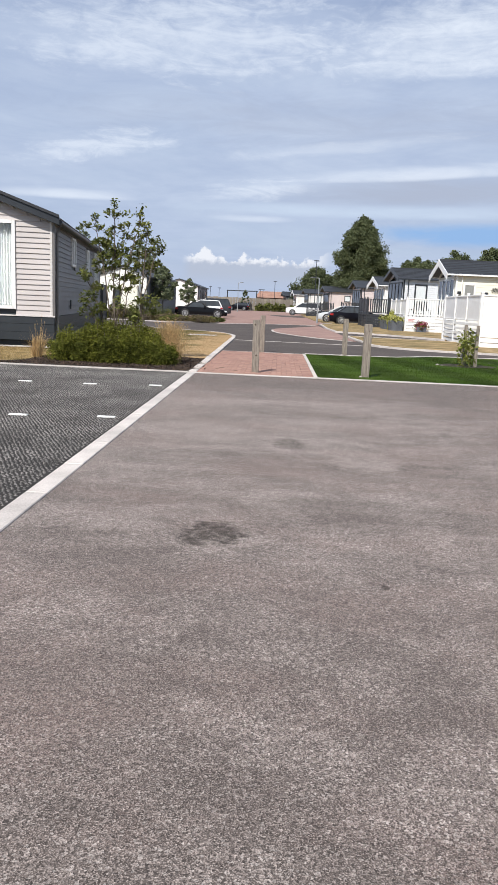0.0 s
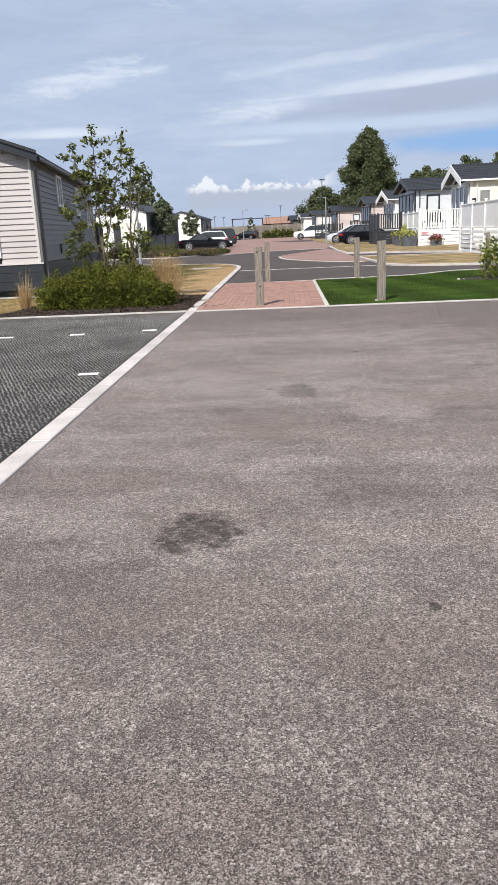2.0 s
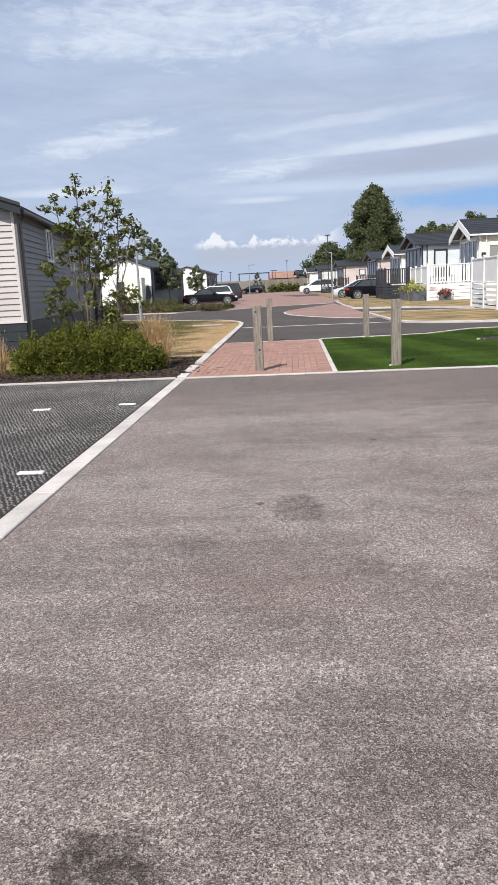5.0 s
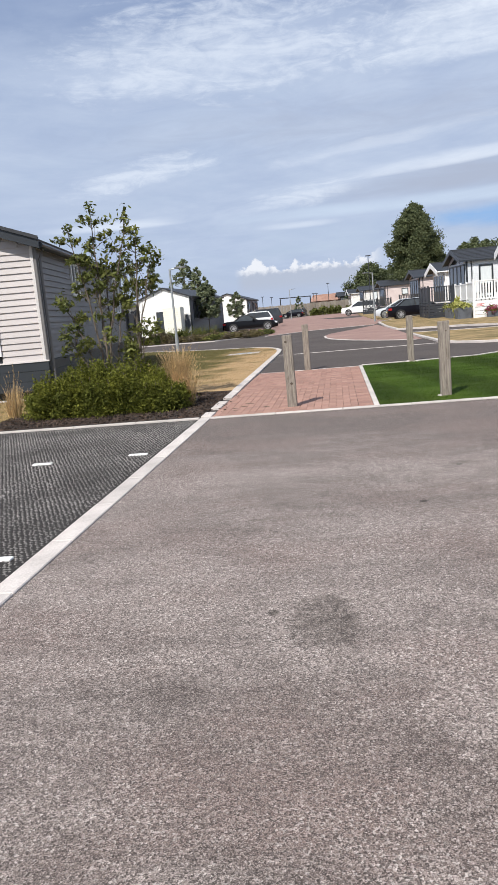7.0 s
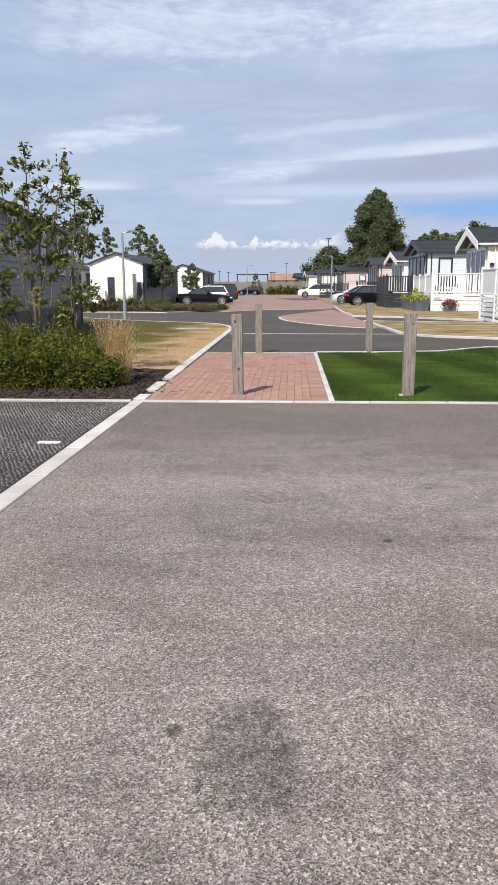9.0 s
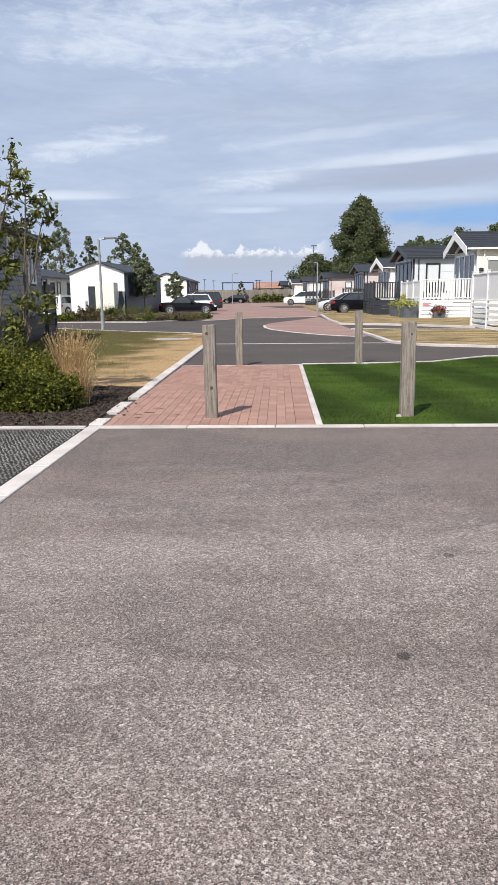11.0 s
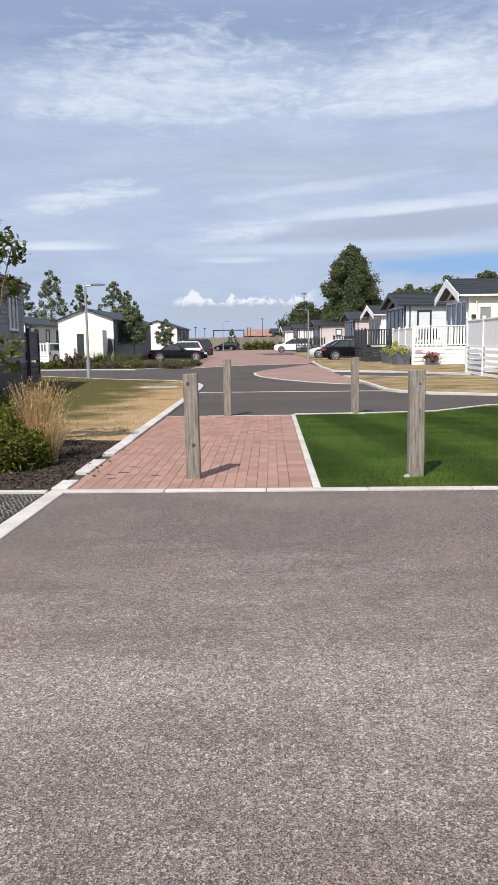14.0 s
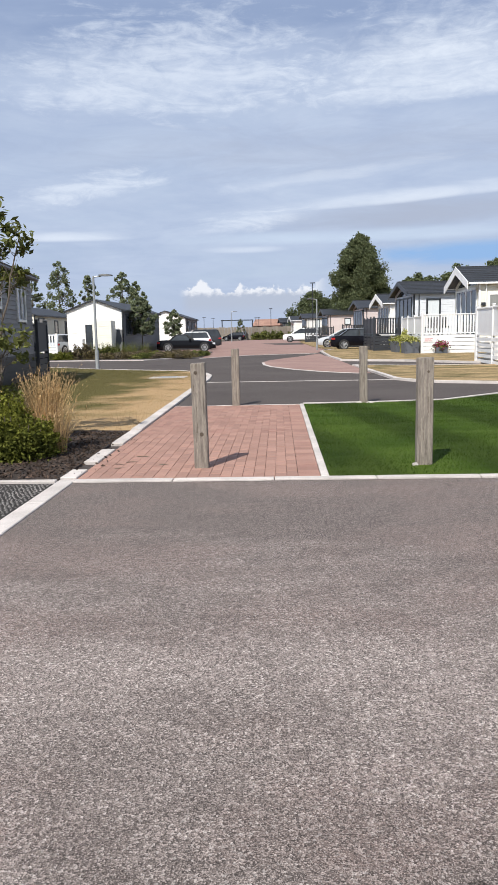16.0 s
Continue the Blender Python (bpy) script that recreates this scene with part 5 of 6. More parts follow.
# ---- multi-stem saplings behind the hedge ----
def sapling(x, y, stems, label, seed, leaf=0.043, z=0.02):
    """Bare slender stems that carry rosettes of leaves high up. A stem: reach in x, in y, height, where the leaves begin, leaf clusters."""
    rng = np.random.default_rng(seed)
    root = thing("sapling", label, "tree", "multi-stem saplings", at=pose(x, y, z))
    pts, tw = [], Shape()
    for (dx, dy, h, start, clusters) in stems:
        s = Shape()
        bx, by = rng.normal(size=2) * 0.05
        path = []
        for k in range(11):
            f = k / 10
            path.append(Vector((bx + dx * f ** 1.35 + rng.normal() * 0.014, by + dy * f ** 1.35 + rng.normal() * 0.014, h * f)))
        s.tube(path, [0.019 * (1 - 0.8 * k / 10) + 0.003 for k in range(11)], 6)
        for c in range(clusters):
            f = start + (1 - start) * (c + 0.5) / clusters
            p = path[min(10, int(f * 10))]
            a = c * 2.4 + rng.uniform(0, 1.2)
            ln = rng.uniform(0.14, 0.46) * (1.25 - 0.6 * f)
            e = p + Vector((math.cos(a) * ln, math.sin(a) * ln, ln * rng.uniform(0.3, 0.9)))
            tw.tube([p, (p + e) / 2 + Vector((0, 0, 0.02)), e], [0.006, 0.005, 0.003], 4)
            # two rosettes of narrow leaves to a spray, hung about its tip
            for j in range(2):
                k = int(rng.uniform(16, 40))
                hub = np.array(p + (e - p) * (1.05 - 0.35 * j)) + rng.normal(size=3) * 0.035
                pts.append(hub + rng.normal(size=(k, 3)) * np.array([0.048, 0.048, 0.036]))
        pts.append(np.array(path[10]) + rng.normal(size=(34, 3)) * np.array([0.045, 0.045, 0.06]))
        for c in range(14):
            p = path[2 + c % 7]
            a = rng.uniform(0, 6.3)
            e = p + Vector((math.cos(a) * 0.13, math.sin(a) * 0.13, rng.uniform(0.15, 0.4)))
            tw.tube([p, e], [0.004, 0.002], 4)
        part("stem", s, BARK, root)
    tagged(part("twig_spray", tw, BARK, root), kind="stuff")
    part("foliage", soup("foliage", leaf_quads(np.concatenate(pts), leaf, rng, 0.2, 2.3), 4, LEAF_TREE), LEAF_TREE, root)
    return root


sapling(-4.3, 16.0, ((-0.05, 0.1, 3.25, 0.55, 9), (0.60, 0.0, 3.1, 0.82, 4), (-0.42, 0.0, 2.95, 0.62, 8), (-0.15, 0.15, 2.6, 0.6, 5), (0.1, 0.1, 2.4, 0.6, 4), (-0.72, 0.0, 1.85, 0.48, 8), (-0.6, -0.1, 1.3, 0.5, 5), (0.28, 0.1, 1.9, 0.6, 4), (0.3, -0.1, 1.1, 0.4, 5)),
        "slender multi-stem sapling with sparse green leaves", 70)
sapling(-3.84, 16.0, ((0.22, 0.0, 2.75, 0.78, 7), (0.45, 0.1, 2.45, 0.86, 3), (0.05, 0.1, 2.2, 0.85, 2), (0.32, -0.1, 1.3, 0.7, 5), (0.05, -0.1, 0.9, 0.5, 4)),
        "slender multi-stem sapling beside the dry lawn", 71)


# ---- hedge, grasses ----
def shrub(name, x, y, rx, ry, h, mat, label, seed, n=9000, leaf=0.03, z=0.02, category="shrub", group="", lumps=14):
    """A bushy mound: twigs and many small leaves in overlapping tufts."""
    rng = np.random.default_rng(seed)
    root = thing(name, label, category, group, at=pose(x, y, z))
    tw, pts = Shape(), []
    for i in range(lumps):
        a, r = i * 2.4 + rng.uniform(-0.4, 0.4), math.sqrt((i + 0.5) / lumps) * rng.uniform(0.7, 0.95)
        cx, cy = math.cos(a) * r * rx, math.sin(a) * r * ry
        ch = h * (1 - 0.5 * r * r) * rng.uniform(0.72, 1.12)
        tw.tube([(cx * 0.4, cy * 0.4, -0.05), (cx * 0.8, cy * 0.8, ch * 0.5), (cx, cy, ch * 0.9)], [0.012, 0.008, 0.003], 5)
        k = n // lumps
        # shoots that fan out from the lump's foot; leaves sit along their outer half
        m = max(6, k // 26)
        d = rng.normal(size=(m, 3)) * np.array([0.75, 0.75, 0.35]) + np.array([0, 0, 0.75])
        d /= np.linalg.norm(d, axis=1, keepdims=True)
        reach = rng.uniform(0.55, 1.15, (m, 1)) * np.array([rx * 0.34, ry * 0.34, ch * 0.62])
        which = rng.integers(0, m, k)
        t = rng.uniform(0.3, 1.0, (k, 1)) ** 0.7
        p = d[which] * reach[which] * t + rng.normal(size=(k, 3)) * 0.016 * max(1.0, leaf / 0.03) + np.array([cx, cy, ch * 0.36])
        low = rng.normal(size=(k // 3, 3)) * np.array([rx * 0.16, ry * 0.16, ch * 0.16]) + np.array([cx, cy, ch * 0.24])
        p = np.concatenate([p, low])
        pts.append(p[p[:, 2] > 0.0])
    part("twig_spray", tw, BARK, root)
    part("leaves", soup("leaves", leaf_quads(np.concatenate(pts), leaf, rng, 0.0, 1.7), 4, mat), mat, root)
    return root


for i, (hx, hy, rx, ry, hh) in enumerate(((-4.9, 15.15, 0.62, 0.6, 0.74), (-4.35, 15.1, 0.75, 0.6, 0.94), (-3.78, 15.15, 0.72, 0.6, 0.88), (-3.27, 15.05, 0.48, 0.42, 0.60))):
    shrub("hedge_shrub", hx, hy, rx, ry, hh, LEAF_HEDGE, "dense small-leaved green shrub in the bark bed", 80 + i, 30000, 0.023, group="hedge shrubs", lumps=34)


def tall_grass(x, y, n, h, spread, label, seed, plume=True, mat=STRAW, flare=0.9):
    """A tuft: arching blades that fan out of a narrow foot, some of them broken, with thin plumes at the tips."""
    rng = np.random.default_rng(seed)
    root = thing("ornamental_grass", label, "grass tuft", "ornamental grasses", at=pose(x, y, 0.02))
    quads, heads = [], []
    steps = (0, 0.25, 0.5, 0.75, 1.0)
    wide = (0.8, 1.0, 0.9, 0.6, 0.2)
    for i in range(n):
        a, r = rng.uniform(0, 2 * math.pi), spread * 0.42 * math.sqrt(rng.random())
        hh = h * rng.uniform(0.35, 1.0) ** 0.7 * rng.uniform(0.9, 1.08)
        out = spread * flare * abs(rng.normal()) * 0.75 * (1.25 - 0.5 * hh / h)
        b = np.array([math.cos(a) * r, math.sin(a) * r, 0])
        turn = a + rng.normal() * 0.5
        d = np.array([math.cos(turn), math.sin(turn), 0])
        face = rng.uniform(0, math.pi)
        side = np.array([math.cos(face), math.sin(face), 0]) * rng.uniform(0.0022, 0.0046)
        droop = rng.uniform(0.02, 0.16)
        p = [b + d * out * f ** 1.7 + np.array([0.05 * f * f, 0, hh * f * (1 - droop * f * f)]) for f in steps]
        for k in range(4):
            quads.append([p[k] - side * wide[k], p[k] + side * wide[k], p[k + 1] + side * wide[k + 1], p[k + 1] - side * wide[k + 1]])
        if plume and hh > h * 0.72:
            for k in range(5):
                c = p[3] + (p[4] - p[3]) * rng.uniform(0.0, 1.05)
                heads.append(c + rng.normal(size=3) * 0.006)
    part("blades", soup("blades", np.array(quads), 4, mat), mat, root)
    if heads:
        part("plumes", soup("plumes", leaf_quads(np.array(heads), 0.009, rng, -1.5, 4.0), 4, mat), mat, root, "feathery straw plumes")
    return root


tall_grass(-3.06, 15.5, 620, 1.0, 0.30, "straw-coloured ornamental grass with feathery plumes", 90)
tall_grass(-2.88, 15.32, 150, 0.62, 0.24, "straw-coloured grass tuft beside the path", 91)
tall_grass(-5.85, 15.5, 260, 0.55, 0.25, "dry grass tuft in the bark bed", 92, False)
tall_grass(-5.75, 15.35, 26, 0.95, 0.18, "thin tall dry grass stalks", 93)
for i in range(16):
    bx, by = -13.4 + (i % 8) * 1.12 + (i // 8) * 0.4, 48.6 + (i // 8) * 3.2 - 0.12 * (i % 8)
    kind = (HEATHER, LEAF_HEDGE, HEATHER, FLOWER_Y)[i % 4] if i % 5 else LEAF_TREE
    shrub("bed_shrub", bx, by, 0.85, 0.8, 0.34 + 0.14 * ((i * 7) % 5) / 5 + (0.5 if i % 8 == 2 else 0.1 if i % 8 < 2 else 0), HEATHER if kind is FLOWER_Y else kind, "low heathery shrub in the roadside bed", 100 + i, 2600, 0.06, 0.04, group="bed shrubs", lumps=9)
for i in range(6):
    tall_grass(-11.6 + i * 0.6, 52.0 + (i % 2) * 0.8, 320, 1.05, 0.5, "tall green feathery grass in the roadside bed", 130 + i, False, LEAF_TREE)

# ---- sapling on the turf with stakes ----
def staked_sapling():
    root = thing("staked_sapling", "young leafy sapling tied between timber stakes", "tree", at=pose(3.92, 18.6, 0.012))
    rng = np.random.default_rng(140)
    st = Shape().tube([(0, 0, -0.1), (0.01, 0, 0.5), (0.0, 0.02, 1.0)], [0.012, 0.010, 0.004], 6)
    part("stem", st, BARK, root)
    pts = []
    for k in range(12):
        a, f = k * 2.4, 0.08 + 0.8 * k / 12
        pts.append(np.array([math.cos(a) * 0.14, math.sin(a) * 0.14, f]) + rng.normal(size=(34, 3)) * np.array([0.07, 0.07, 0.07]))
    part("foliage", soup("foliage", leaf_quads(np.concatenate(pts), 0.055, rng, 0.2, 2.0), 4, LEAF_YOUNG), LEAF_YOUNG, root)
    for sx, sy in ((0.2, -0.12), (0.02, 0.35)):
        part("stake", Shape().box(sx - 0.035, sy - 0.035, -0.2, sx + 0.035, sy + 0.035, 1.02, 0.006), TIMBER, root, "pale square timber stake")
    part("tie", Shape().box(0.0, -0.11, 0.82, 0.2, -0.09, 0.86), TYRE, root, "black rubber tie")


staked_sapling()
ring = [(3.98 + 0.72 * math.cos(a * math.pi / 14), 18.75 + 0.55 * math.sin(a * math.pi / 14)) for a in range(28)]
solid("mulch_ring", Shape().prism(ring, -0.1, 0.02), MULCH, "round bark-mulched tree pit in the turf", "tree pit", kind="structure")

# ---- planters and small things by the decks ----
def planter(x, y, w, d, h, mat, flower, label, seed, n=1500):
    root = thing("planter", label, "planter", at=pose(x, y, 0.07))
    s = Shape().loft([[(-w * 0.45, -d * 0.45, 0), (w * 0.45, -d * 0.45, 0), (w * 0.45, d * 0.45, 0), (-w * 0.45, d * 0.45, 0)], [(-w / 2, -d / 2, h), (w / 2, -d / 2, h), (w / 2, d / 2, h), (-w / 2, d / 2, h)]])
    part("trough", s, mat, root)
    rng = np.random.default_rng(seed)
    p = rng.normal(size=(n, 3)) * np.array([w * 0.26, d * 0.28, 0.10]) + np.array([0, 0, h + 0.08])
    tagged(part("flowers", soup("flowers", leaf_quads(p[: n // 2], 0.06, rng), 4, flower), flower, root, "loose mass of blooms"), kind="stuff")
    tagged(part("greenery", soup("greenery", leaf_quads(p[n // 2:] - np.array([0, 0, 0.06]), 0.07, rng), 4, LEAF_HEDGE), LEAF_HEDGE, root), kind="stuff")
    return root


planter(6.5, 50.2, 0.8, 2.2, 0.6, LEAD, FLOWER_Y, "grey wooden planter with lime flowers", 150)
planter(6.55, 47.2, 0.8, 1.2, 0.62, LEAD, FLOWER_Y, "grey square planter with pale flowers", 151)
planter(7.95, 46.1, 0.6, 0.42, 0.32, LEAD, FLOWER_P, "small dark trough with pink flowers", 152)
sign = thing("deck_sign", "small white sign with red bars on the deck", "sign", at=pose(7.13, 46.455, 0.66))
part("board", Shape().box(0, 0, 0, 0.5, 0.012, 0.2, 0.003), WHITE, sign)
for z, w in ((0.03, 0.4), (0.085, 0.3), (0.14, 0.42)):
    part("bar", Shape().box(0.04, -0.004, z, 0.04 + w, 0.001, z + 0.028), SIGN_RED, sign, "red bar")
shrub("conifer_bush", 6.5, 48.7, 0.25, 0.25, 1.35, FLOWER_Y, "small golden cone-shaped bush", 153, 1200, 0.09, 0.07, lumps=8)

# ---- far end of the street ----
def board_fence(x0, x1, y, h):
    root = thing("board_fence", "long tall weathered board fence", "fence", at=pose(x0, y, -0.004))
    n = int((x1 - x0) / 0.6)
    me = Shape().box(0.01, 0, 0, 0.59, 0.03, h, 0.01).mesh("board", FENCE_WOOD)
    for i in range(n):
        ob = part("board", me, FENCE_WOOD, root)
        ob.location = (i * 0.6, 0, 0.05 * math.sin(i * 1.7))
    part("rail", Shape().box(0, 0.03, h * 0.7, x1 - x0, 0.1, h * 0.74), FENCE_WOOD, root)


board_fence(-46, 3.0, 158, 2.55)
barn = thing("brick_building", "low brick building with a rust-red hipped roof", "building", at=pose(-6.4, 186, -0.3))
part("wall", Shape().box(0, 0, 0, 6.6, 8, 3.4), BRICK_FAR, barn)
part("roof", Shape().add([(-0.3, -0.4, 3.3), (6.9, -0.4, 3.3), (6.9, 8.4, 3.3), (-0.3, 8.4, 3.3), (0.5, 4, 4.9), (6.1, 4, 4.9)], [(3, 2, 1, 0), (0, 1, 5, 4), (1, 2, 5), (2, 3, 4, 5), (3, 0, 4)]), ROOF_RUST, barn, "rust-red hipped tile roof")
for i in range(2):
    part("window", Shape().box(1 + i * 3, -0.05, 1.2, 2.4 + i * 3, 0.02, 2.6), GLASS, barn)
tree("young_tree", -7.9, 156, 4.1, 0.85, LEAF_HAZED, "slender young tree before the far fence", 64, 0.06, 3000, 0.16, 0.1, 30)
gantry = thing("gantry", "dark steel gantry over the far fence", "gantry", at=pose(-12.2, 165, -0.3))
for gx in (0, 6.4):
    part("leg", Shape().tube([(gx, 0, 0), (gx, 0, 4.4)], [0.11, 0.11], 8), DECK_DARK, gantry)
part("beam", Shape().box(-0.2, -0.1, 4.25, 6.6, 0.1, 4.45), DECK_DARK, gantry)
for i, (px, py, ph) in enumerate(((-16.0, 165, 4.8), (-1.9, 165, 6.4), (4.1, 105, 7.6), (-13.9, 163, 4.5), (-5.0, 163, 4.5), (-4.4, 163, 4.5))):
    pl = thing("mast", "thin dark pole against the sky", "pole", "distant poles", at=pose(px, py, 0))
    part("pole", Shape().tube([(0, 0, -0.3), (0, 0, ph)], [0.06, 0.05], 7), DECK_DARK, pl)
    part("head", Shape().box(-0.35, -0.06, ph - 0.12, 0.35, 0.06, ph, 0.02), DECK_DARK, pl)
for i in range(7):
    shrub("far_bush", -4.6 + i * 1.5 + (0.8 if i > 3 else 0), 150 + (i % 2) * 2, 1.1, 1.0, 1.7 + (i * 3 % 4) * 0.2, FLOWER_Y if i == 5 else LEAF_TREE, "bush before the far fence", 160 + i, 700, 0.22, 0.0, group="far bushes", lumps=8)

# ---- drain, litter, marks ----
drain = thing("drain_cover", "steel manhole cover in a pale concrete surround", "manhole cover", at=pose(-3.75, 29.5, 0.03))
part("surround", Shape().box(-0.55, -0.4, -0.1, 0.55, 0.4, 0.008, 0.004), CONCRETE, drain)
part("cover", Shape().box(-0.25, -0.28, -0.1, 0.25, 0.28, 0.016, 0.004), STEEL, drain)
for i, (mx, my) in enumerate(((-4.6, 11.1), (-3.61, 11.14), (-2.635, 11.33), (-3.59, 7.9), (-2.645, 8.04), (-3.6, 4.7), (-4.6, 7.8))):
    solid("bay_mark", Shape().box(mx - 0.1, my - 0.03, 0.0, mx + 0.1, my + 0.03, 0.020, 0.004), MARK, "white plastic bay marker in the black grid", "bay marker", "bay markers")
for (lx, ly, s) in ((0.86, 14.36, 0.04), (1.02, 20.68, 0.05), (1.22, 20.64, 0.05), (1.15, 20.62, 0.03), (3.24, 18.68, 0.05), (3.34, 18.58, 0.035)):
    solid("stone", Shape().loft([[(lx - s, ly - s * 0.7, 0.0), (lx + s, ly - s * 0.6, 0.0), (lx + s * 0.8, ly + s * 0.7, 0.0), (lx - s * 0.7, ly + s * 0.6, 0.0)], [(lx - s * 0.6, ly - s * 0.4, s * 0.9), (lx + s * 0.5, ly - s * 0.4, s * 0.8), (lx + s * 0.5, ly + s * 0.4, s * 0.9), (lx - s * 0.5, ly + s * 0.4, s * 0.7)]]), CONCRETE, "pale broken stone at a post's foot", "stone", "loose stones")
rng = np.random.default_rng(8)
for i in range(5):
    tx, ty, a = -2.05 + rng.uniform(-0.1, 0.5), 14.2 + rng.uniform(0, 0.9), rng.uniform(-0.6, 0.6)
    l = rng.uniform(0.06, 0.16)
    solid("twig", Shape().tube([(tx, ty, 0.012), (tx + l * 0.5, ty + l * 0.5 * a, 0.016), (tx + l, ty + l * a, 0.012)], [0.005, 0.004, 0.002], 5), BARK, "dry brown twig on the paving", "twig", "fallen twigs")

# ---- stuff: chips, gravel, blades ----
rng = np.random.default_rng(11)
near_bed = [(-2.42, 13.86), (-2.44, 17.0), (-7.2, 17.6), (-7.2, 13.86)]
p = scatter(near_bed, 16000, rng)
spill = np.column_stack([rng.uniform(-2.45, -2.18, 260), rng.uniform(13.95, 16.6, 260)])
p = p[~((p[:, 0] < -5.8) & (p[:, 1] > 14.2))]
p = np.concatenate([p, spill[rng.random(260) < 0.2]])
c3 = np.column_stack([p, np.where(p[:, 0] > -2.425, 0.018, 0.030) + rng.uniform(0, 0.012, len(p))])
tagged(new("bark_chips", soup("bark_chips", leaf_quads(c3, 0.021, rng, 0.6, 2.2), 4, CHIP)), "loose dark bark chips", "mulch", kind="stuff")
gx, gy = np.meshgrid(np.arange(-7.6, -2.44, 0.037), np.arange(1.5, 13.68, 0.040))
gx = gx + (np.arange(gx.shape[0]) % 2)[:, None] * 0.0185
g = np.column_stack([gx.ravel(), gy.ravel()])
g = g[g[:, 0] < -2.44] + rng.normal(size=(np.count_nonzero(g[:, 0] < -2.44), 2)) * 0.0042
r = 0.0105 * rng.uniform(0.75, 1.25, (len(g), 1))
tip = np.column_stack([g, np.full(len(g), 0.014)])
corner = [np.column_stack([g[:, :1] + dx * r, g[:, 1:] + dy * r, np.full(len(g), 0.006)]) for dx, dy in ((-1.2, -0.3), (0.2, -1.0), (1.2, 0.3), (-0.2, 1.0))]
tris = np.concatenate([np.stack([corner[k], corner[(k + 1) % 4], tip], axis=1) for k in range(4)])
tagged(new("grid_gravel", soup("grid_gravel", tris, 3, GRAVEL)), "grey gravel held in the black grid's cells", "gravel", kind="stuff")
p = scatter([(0.02, 13.9), (7.5, 13.9), (7.5, 21.9), (3.6, 21.8), (2.6, 20.95), (0.02, 20.6)], 90000, rng)
tagged(new("turf_blades", soup("turf_blades", blades(p, 0.01, rng, 0.022, 0.006, 0.6), 3, TURF_BLADE)), "short green turf blades", "grass", kind="stuff")
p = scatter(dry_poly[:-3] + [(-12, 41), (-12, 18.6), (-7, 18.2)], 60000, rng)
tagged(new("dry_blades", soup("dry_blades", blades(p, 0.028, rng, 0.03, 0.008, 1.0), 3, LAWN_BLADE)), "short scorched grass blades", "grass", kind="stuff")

p = scatter([(-9.5, 14.2), (-6.2, 14.2), (-5.8, 14.9), (-5.65, 16.2), (-6.1, 18.0), (-9.5, 18.0)], 14000, rng)
tagged(new("strip_blades", soup("strip_blades", blades(p, 0.028, rng, 0.035, 0.008, 1.0), 3, STRIP_BLADE)), "short straw-yellow grass blades", "grass", kind="stuff")

# ---- kerbs and paving stones ----
edging("kerb_bay", [(-2.28, -9.0), (-2.29, 13.86)], 0.14, 0.012, "pale concrete kerb flush with the asphalt")
edging("kerb_path", [(-2.29, 13.87), (-2.30, 17.2)], 0.14, 0.03, "pale concrete kerb blocks partly buried under bark", 0.42, 0.012, skip=(2, 5))
edging("kerb_lawn", [(-2.30, 17.2), (-2.41, 28.6)], 0.14, 0.04, "pale concrete kerb beside the dry lawn")
edging("kerb_corner", [(-2.41, 28.6), (-2.5, 30.2), (-2.75, 31.5), (-3.15, 32.6), (-3.8, 33.5), (-5.5, 34.55), (-7.4, 36.05), (-9.7, 38.35), (-14, 41.7), (-22, 44.2)], 0.14, 0.04, "curved concrete kerb round the dry lawn", 1.2)
edging("kerb_bay_end", [(-2.425, 13.73), (-14, 13.73)], -0.06, 0.03, "thin concrete edging of the planting bed")
edging("kerb_home", [(-6.35, 18.3), (-16, 16.93)], 0.06, 0.06, "thin pale edging along the home's foot")
edging("kerb_near", [(-2.29, 13.77), (14, 13.77)], 0.09, 0.016, "pale edging stones across the path's foot")
edging("kerb_turf", [(0.0, 13.87), (0.0, 20.62)], 0.06, 0.022, "narrow pale edging between paving and turf")
edging("kerb_path_far", [(-2.36, 20.6), (0.0, 20.6)], 0.06, 0.012, "flush pale edging at the path's far end")
edging("kerb_turf_far", FAR_EDGE, 0.06, 0.03, "pale edging along the turf's far side")
edging("kerb_cross", [(-2.42, 27.3), (2.6, 27.1)], 0.06, 0.004, "flush pale channel line across the road")
edging("kerb_verge", [(14, 24.0), (7.0, 24.45), (4.9, 24.85), (3.5, 25.55), (2.9, 26.3), (2.62, 27.0), (2.42, 33.0), (2.35, 35.2)], -0.12, 0.06, "pale kerb round the grass verge", 1.2)
edging("kerb_access", [(2.35, 35.2), (4.0, 34.2), (7.2, 33.6)], -0.1, 0.06, "pale kerb beside the deck path", 1.2)
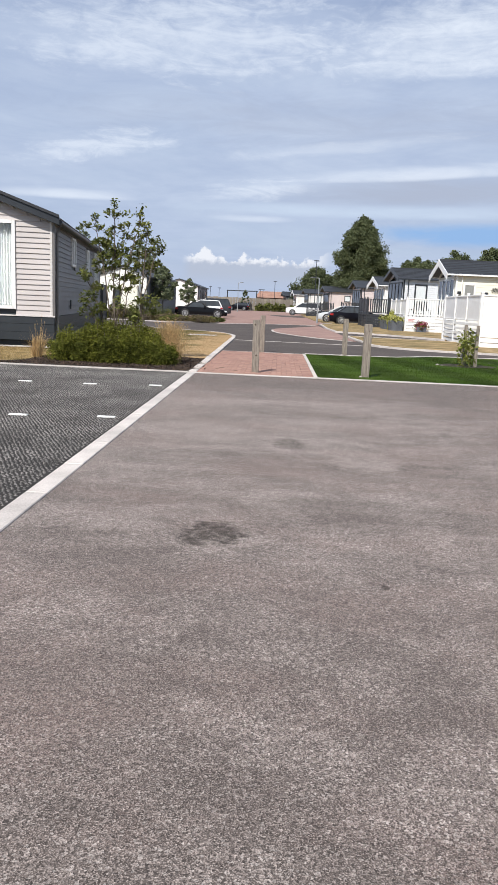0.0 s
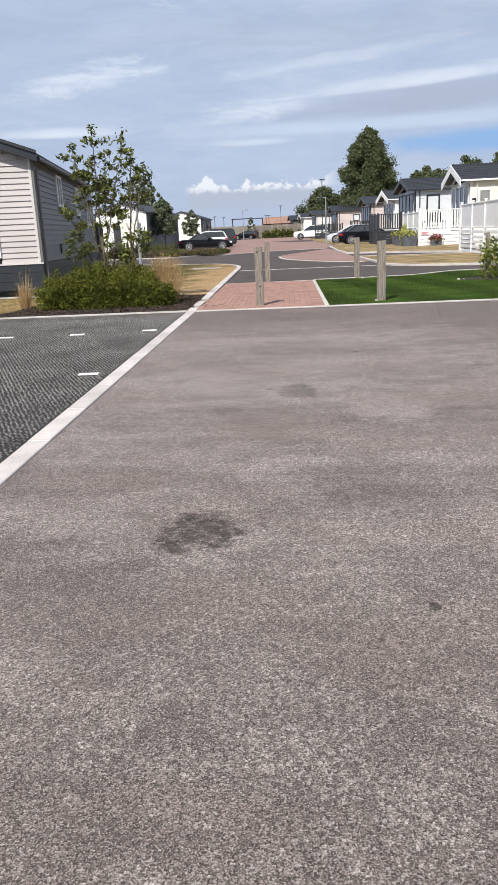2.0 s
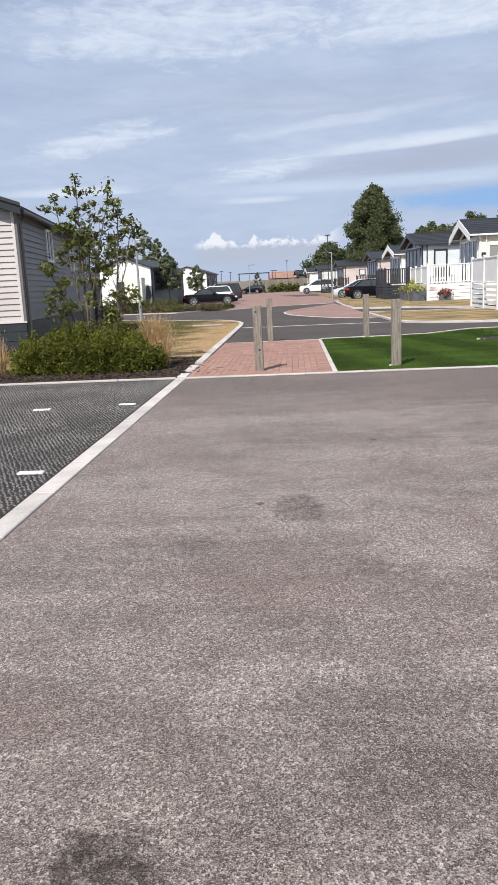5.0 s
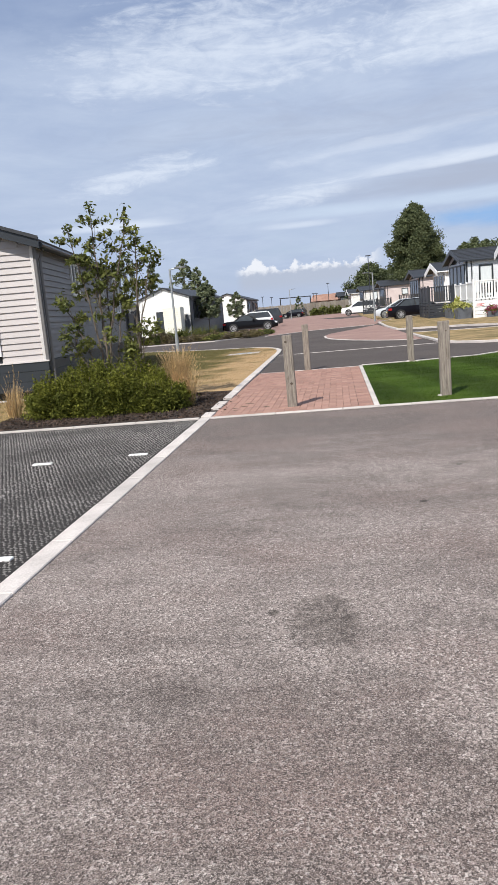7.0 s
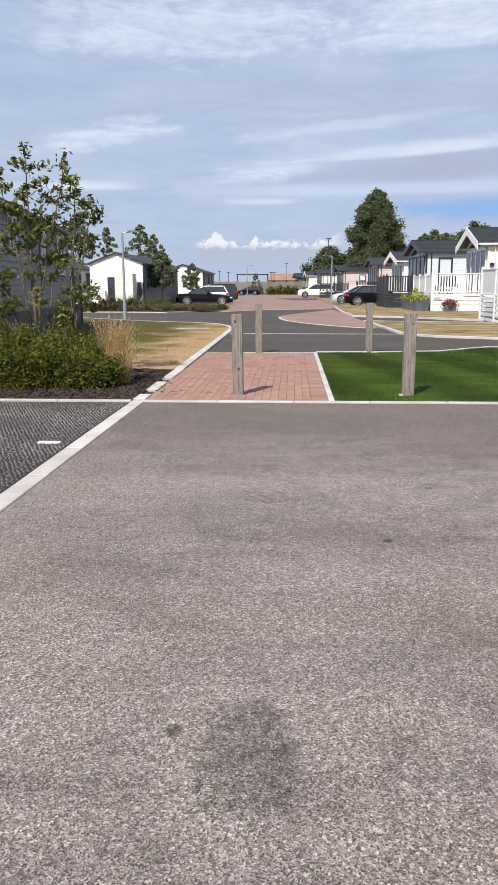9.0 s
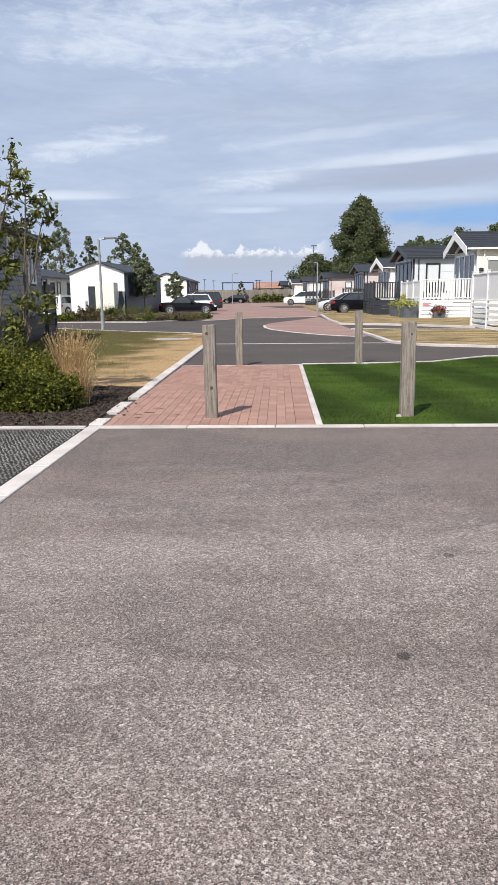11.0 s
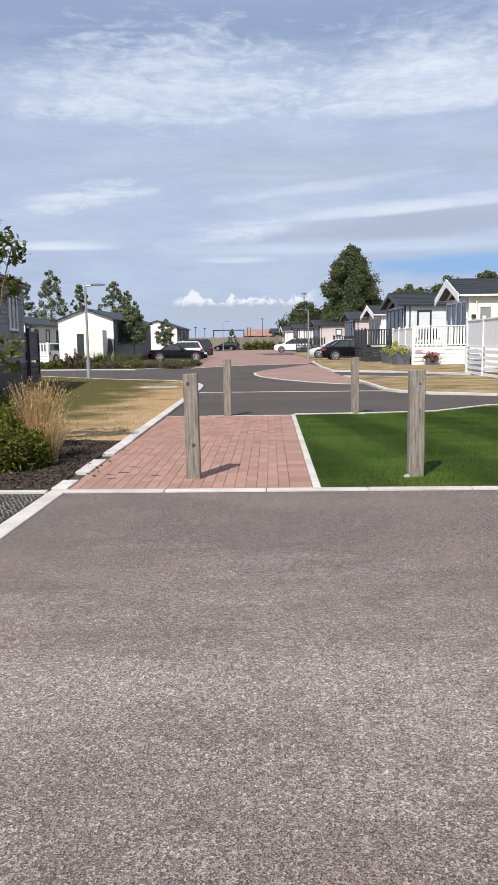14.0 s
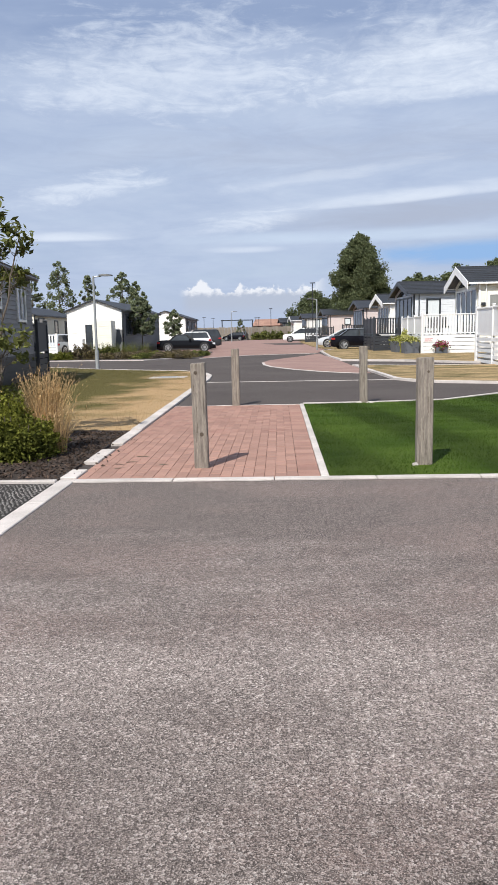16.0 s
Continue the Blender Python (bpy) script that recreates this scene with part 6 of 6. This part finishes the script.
edging("kerb_verge_far", [(7.1, 35.4), (4.8, 38.4), (2.3, 40.2), (2.15, 45.5), (2.3, 56.0), (3.4, 60.0)], -0.12, 0.08, "pale kerb of the far verge", 1.5)
edging("kerb_street", [(-22, 49.6), (-14.5, 47.0), (-9.4, 46.3), (-7.4, 45.6), (-5.7, 48.2), (-4.9, 52.0), (-5.2, 60.6)], 0.12, 0.05, "pale kerb of the shrub bed", 1.5)
edging("kerb_apron", red_near[:7], 0.1, 0.01, "pale stone edge of the red apron", 0.8)
edging("kerb_band", [(-4.6, 47.2), (-3.4, 49.4), (-2.2, 51.2), (-0.2, 52.2), (1.9, 53.0)], 0.1, 0.01, "pale stone edge where red paving begins", 0.8)

path = thing("pavement_path", "red block-paved footpath in running bond", "pavement", kind="structure")
part("bedding", Shape().box(-2.30, 13.86, -0.2, -0.06, 20.6, 0.002), JOINT, path, "dark sandy joints")
LX, PX = 0.2, 0.1015
block = Shape().box(0.0011, 0.005, -0.05, PX - 0.0011, LX - 0.005, 0.010, 0.003).mesh("paver", PAVER)
header = Shape().box(0.0015, 0.002, -0.05, 0.2 - 0.003, 0.1 - 0.002, 0.010, 0.003).mesh("paver_header", PAVER)
rest, made = Shape(), 0
cols = 20
for j in range(35):
    for i in range(cols):
        x = -2.295 + i * PX
        y = 13.865 + j * LX - (0.1 if i % 2 else 0)
        y0, y1 = max(y, 13.865), min(y + LX, 20.6)
        if y1 - y0 < 0.03:
            continue
        dz = random.uniform(-0.0015, 0.0015)
        if made < 290 and y1 - y0 > LX - 0.001:
            ob = part("paver", block, PAVER, path)
            ob.location = (x, y0, dz)
            made += 1
        else:
            rest.box(x + 0.0011, y0 + 0.005, -0.05, x + PX - 0.0011, y1 - 0.005, 0.010 + dz)
for j in range(67):
    y = 13.865 + j * 0.1005
    rest.box(-0.262, y + 0.001, -0.05, -0.066, y + 0.0995, 0.010 + random.uniform(-0.001, 0.001))
tagged(part("further_pavers", rest, PAVER_REST, path), kind="stuff")
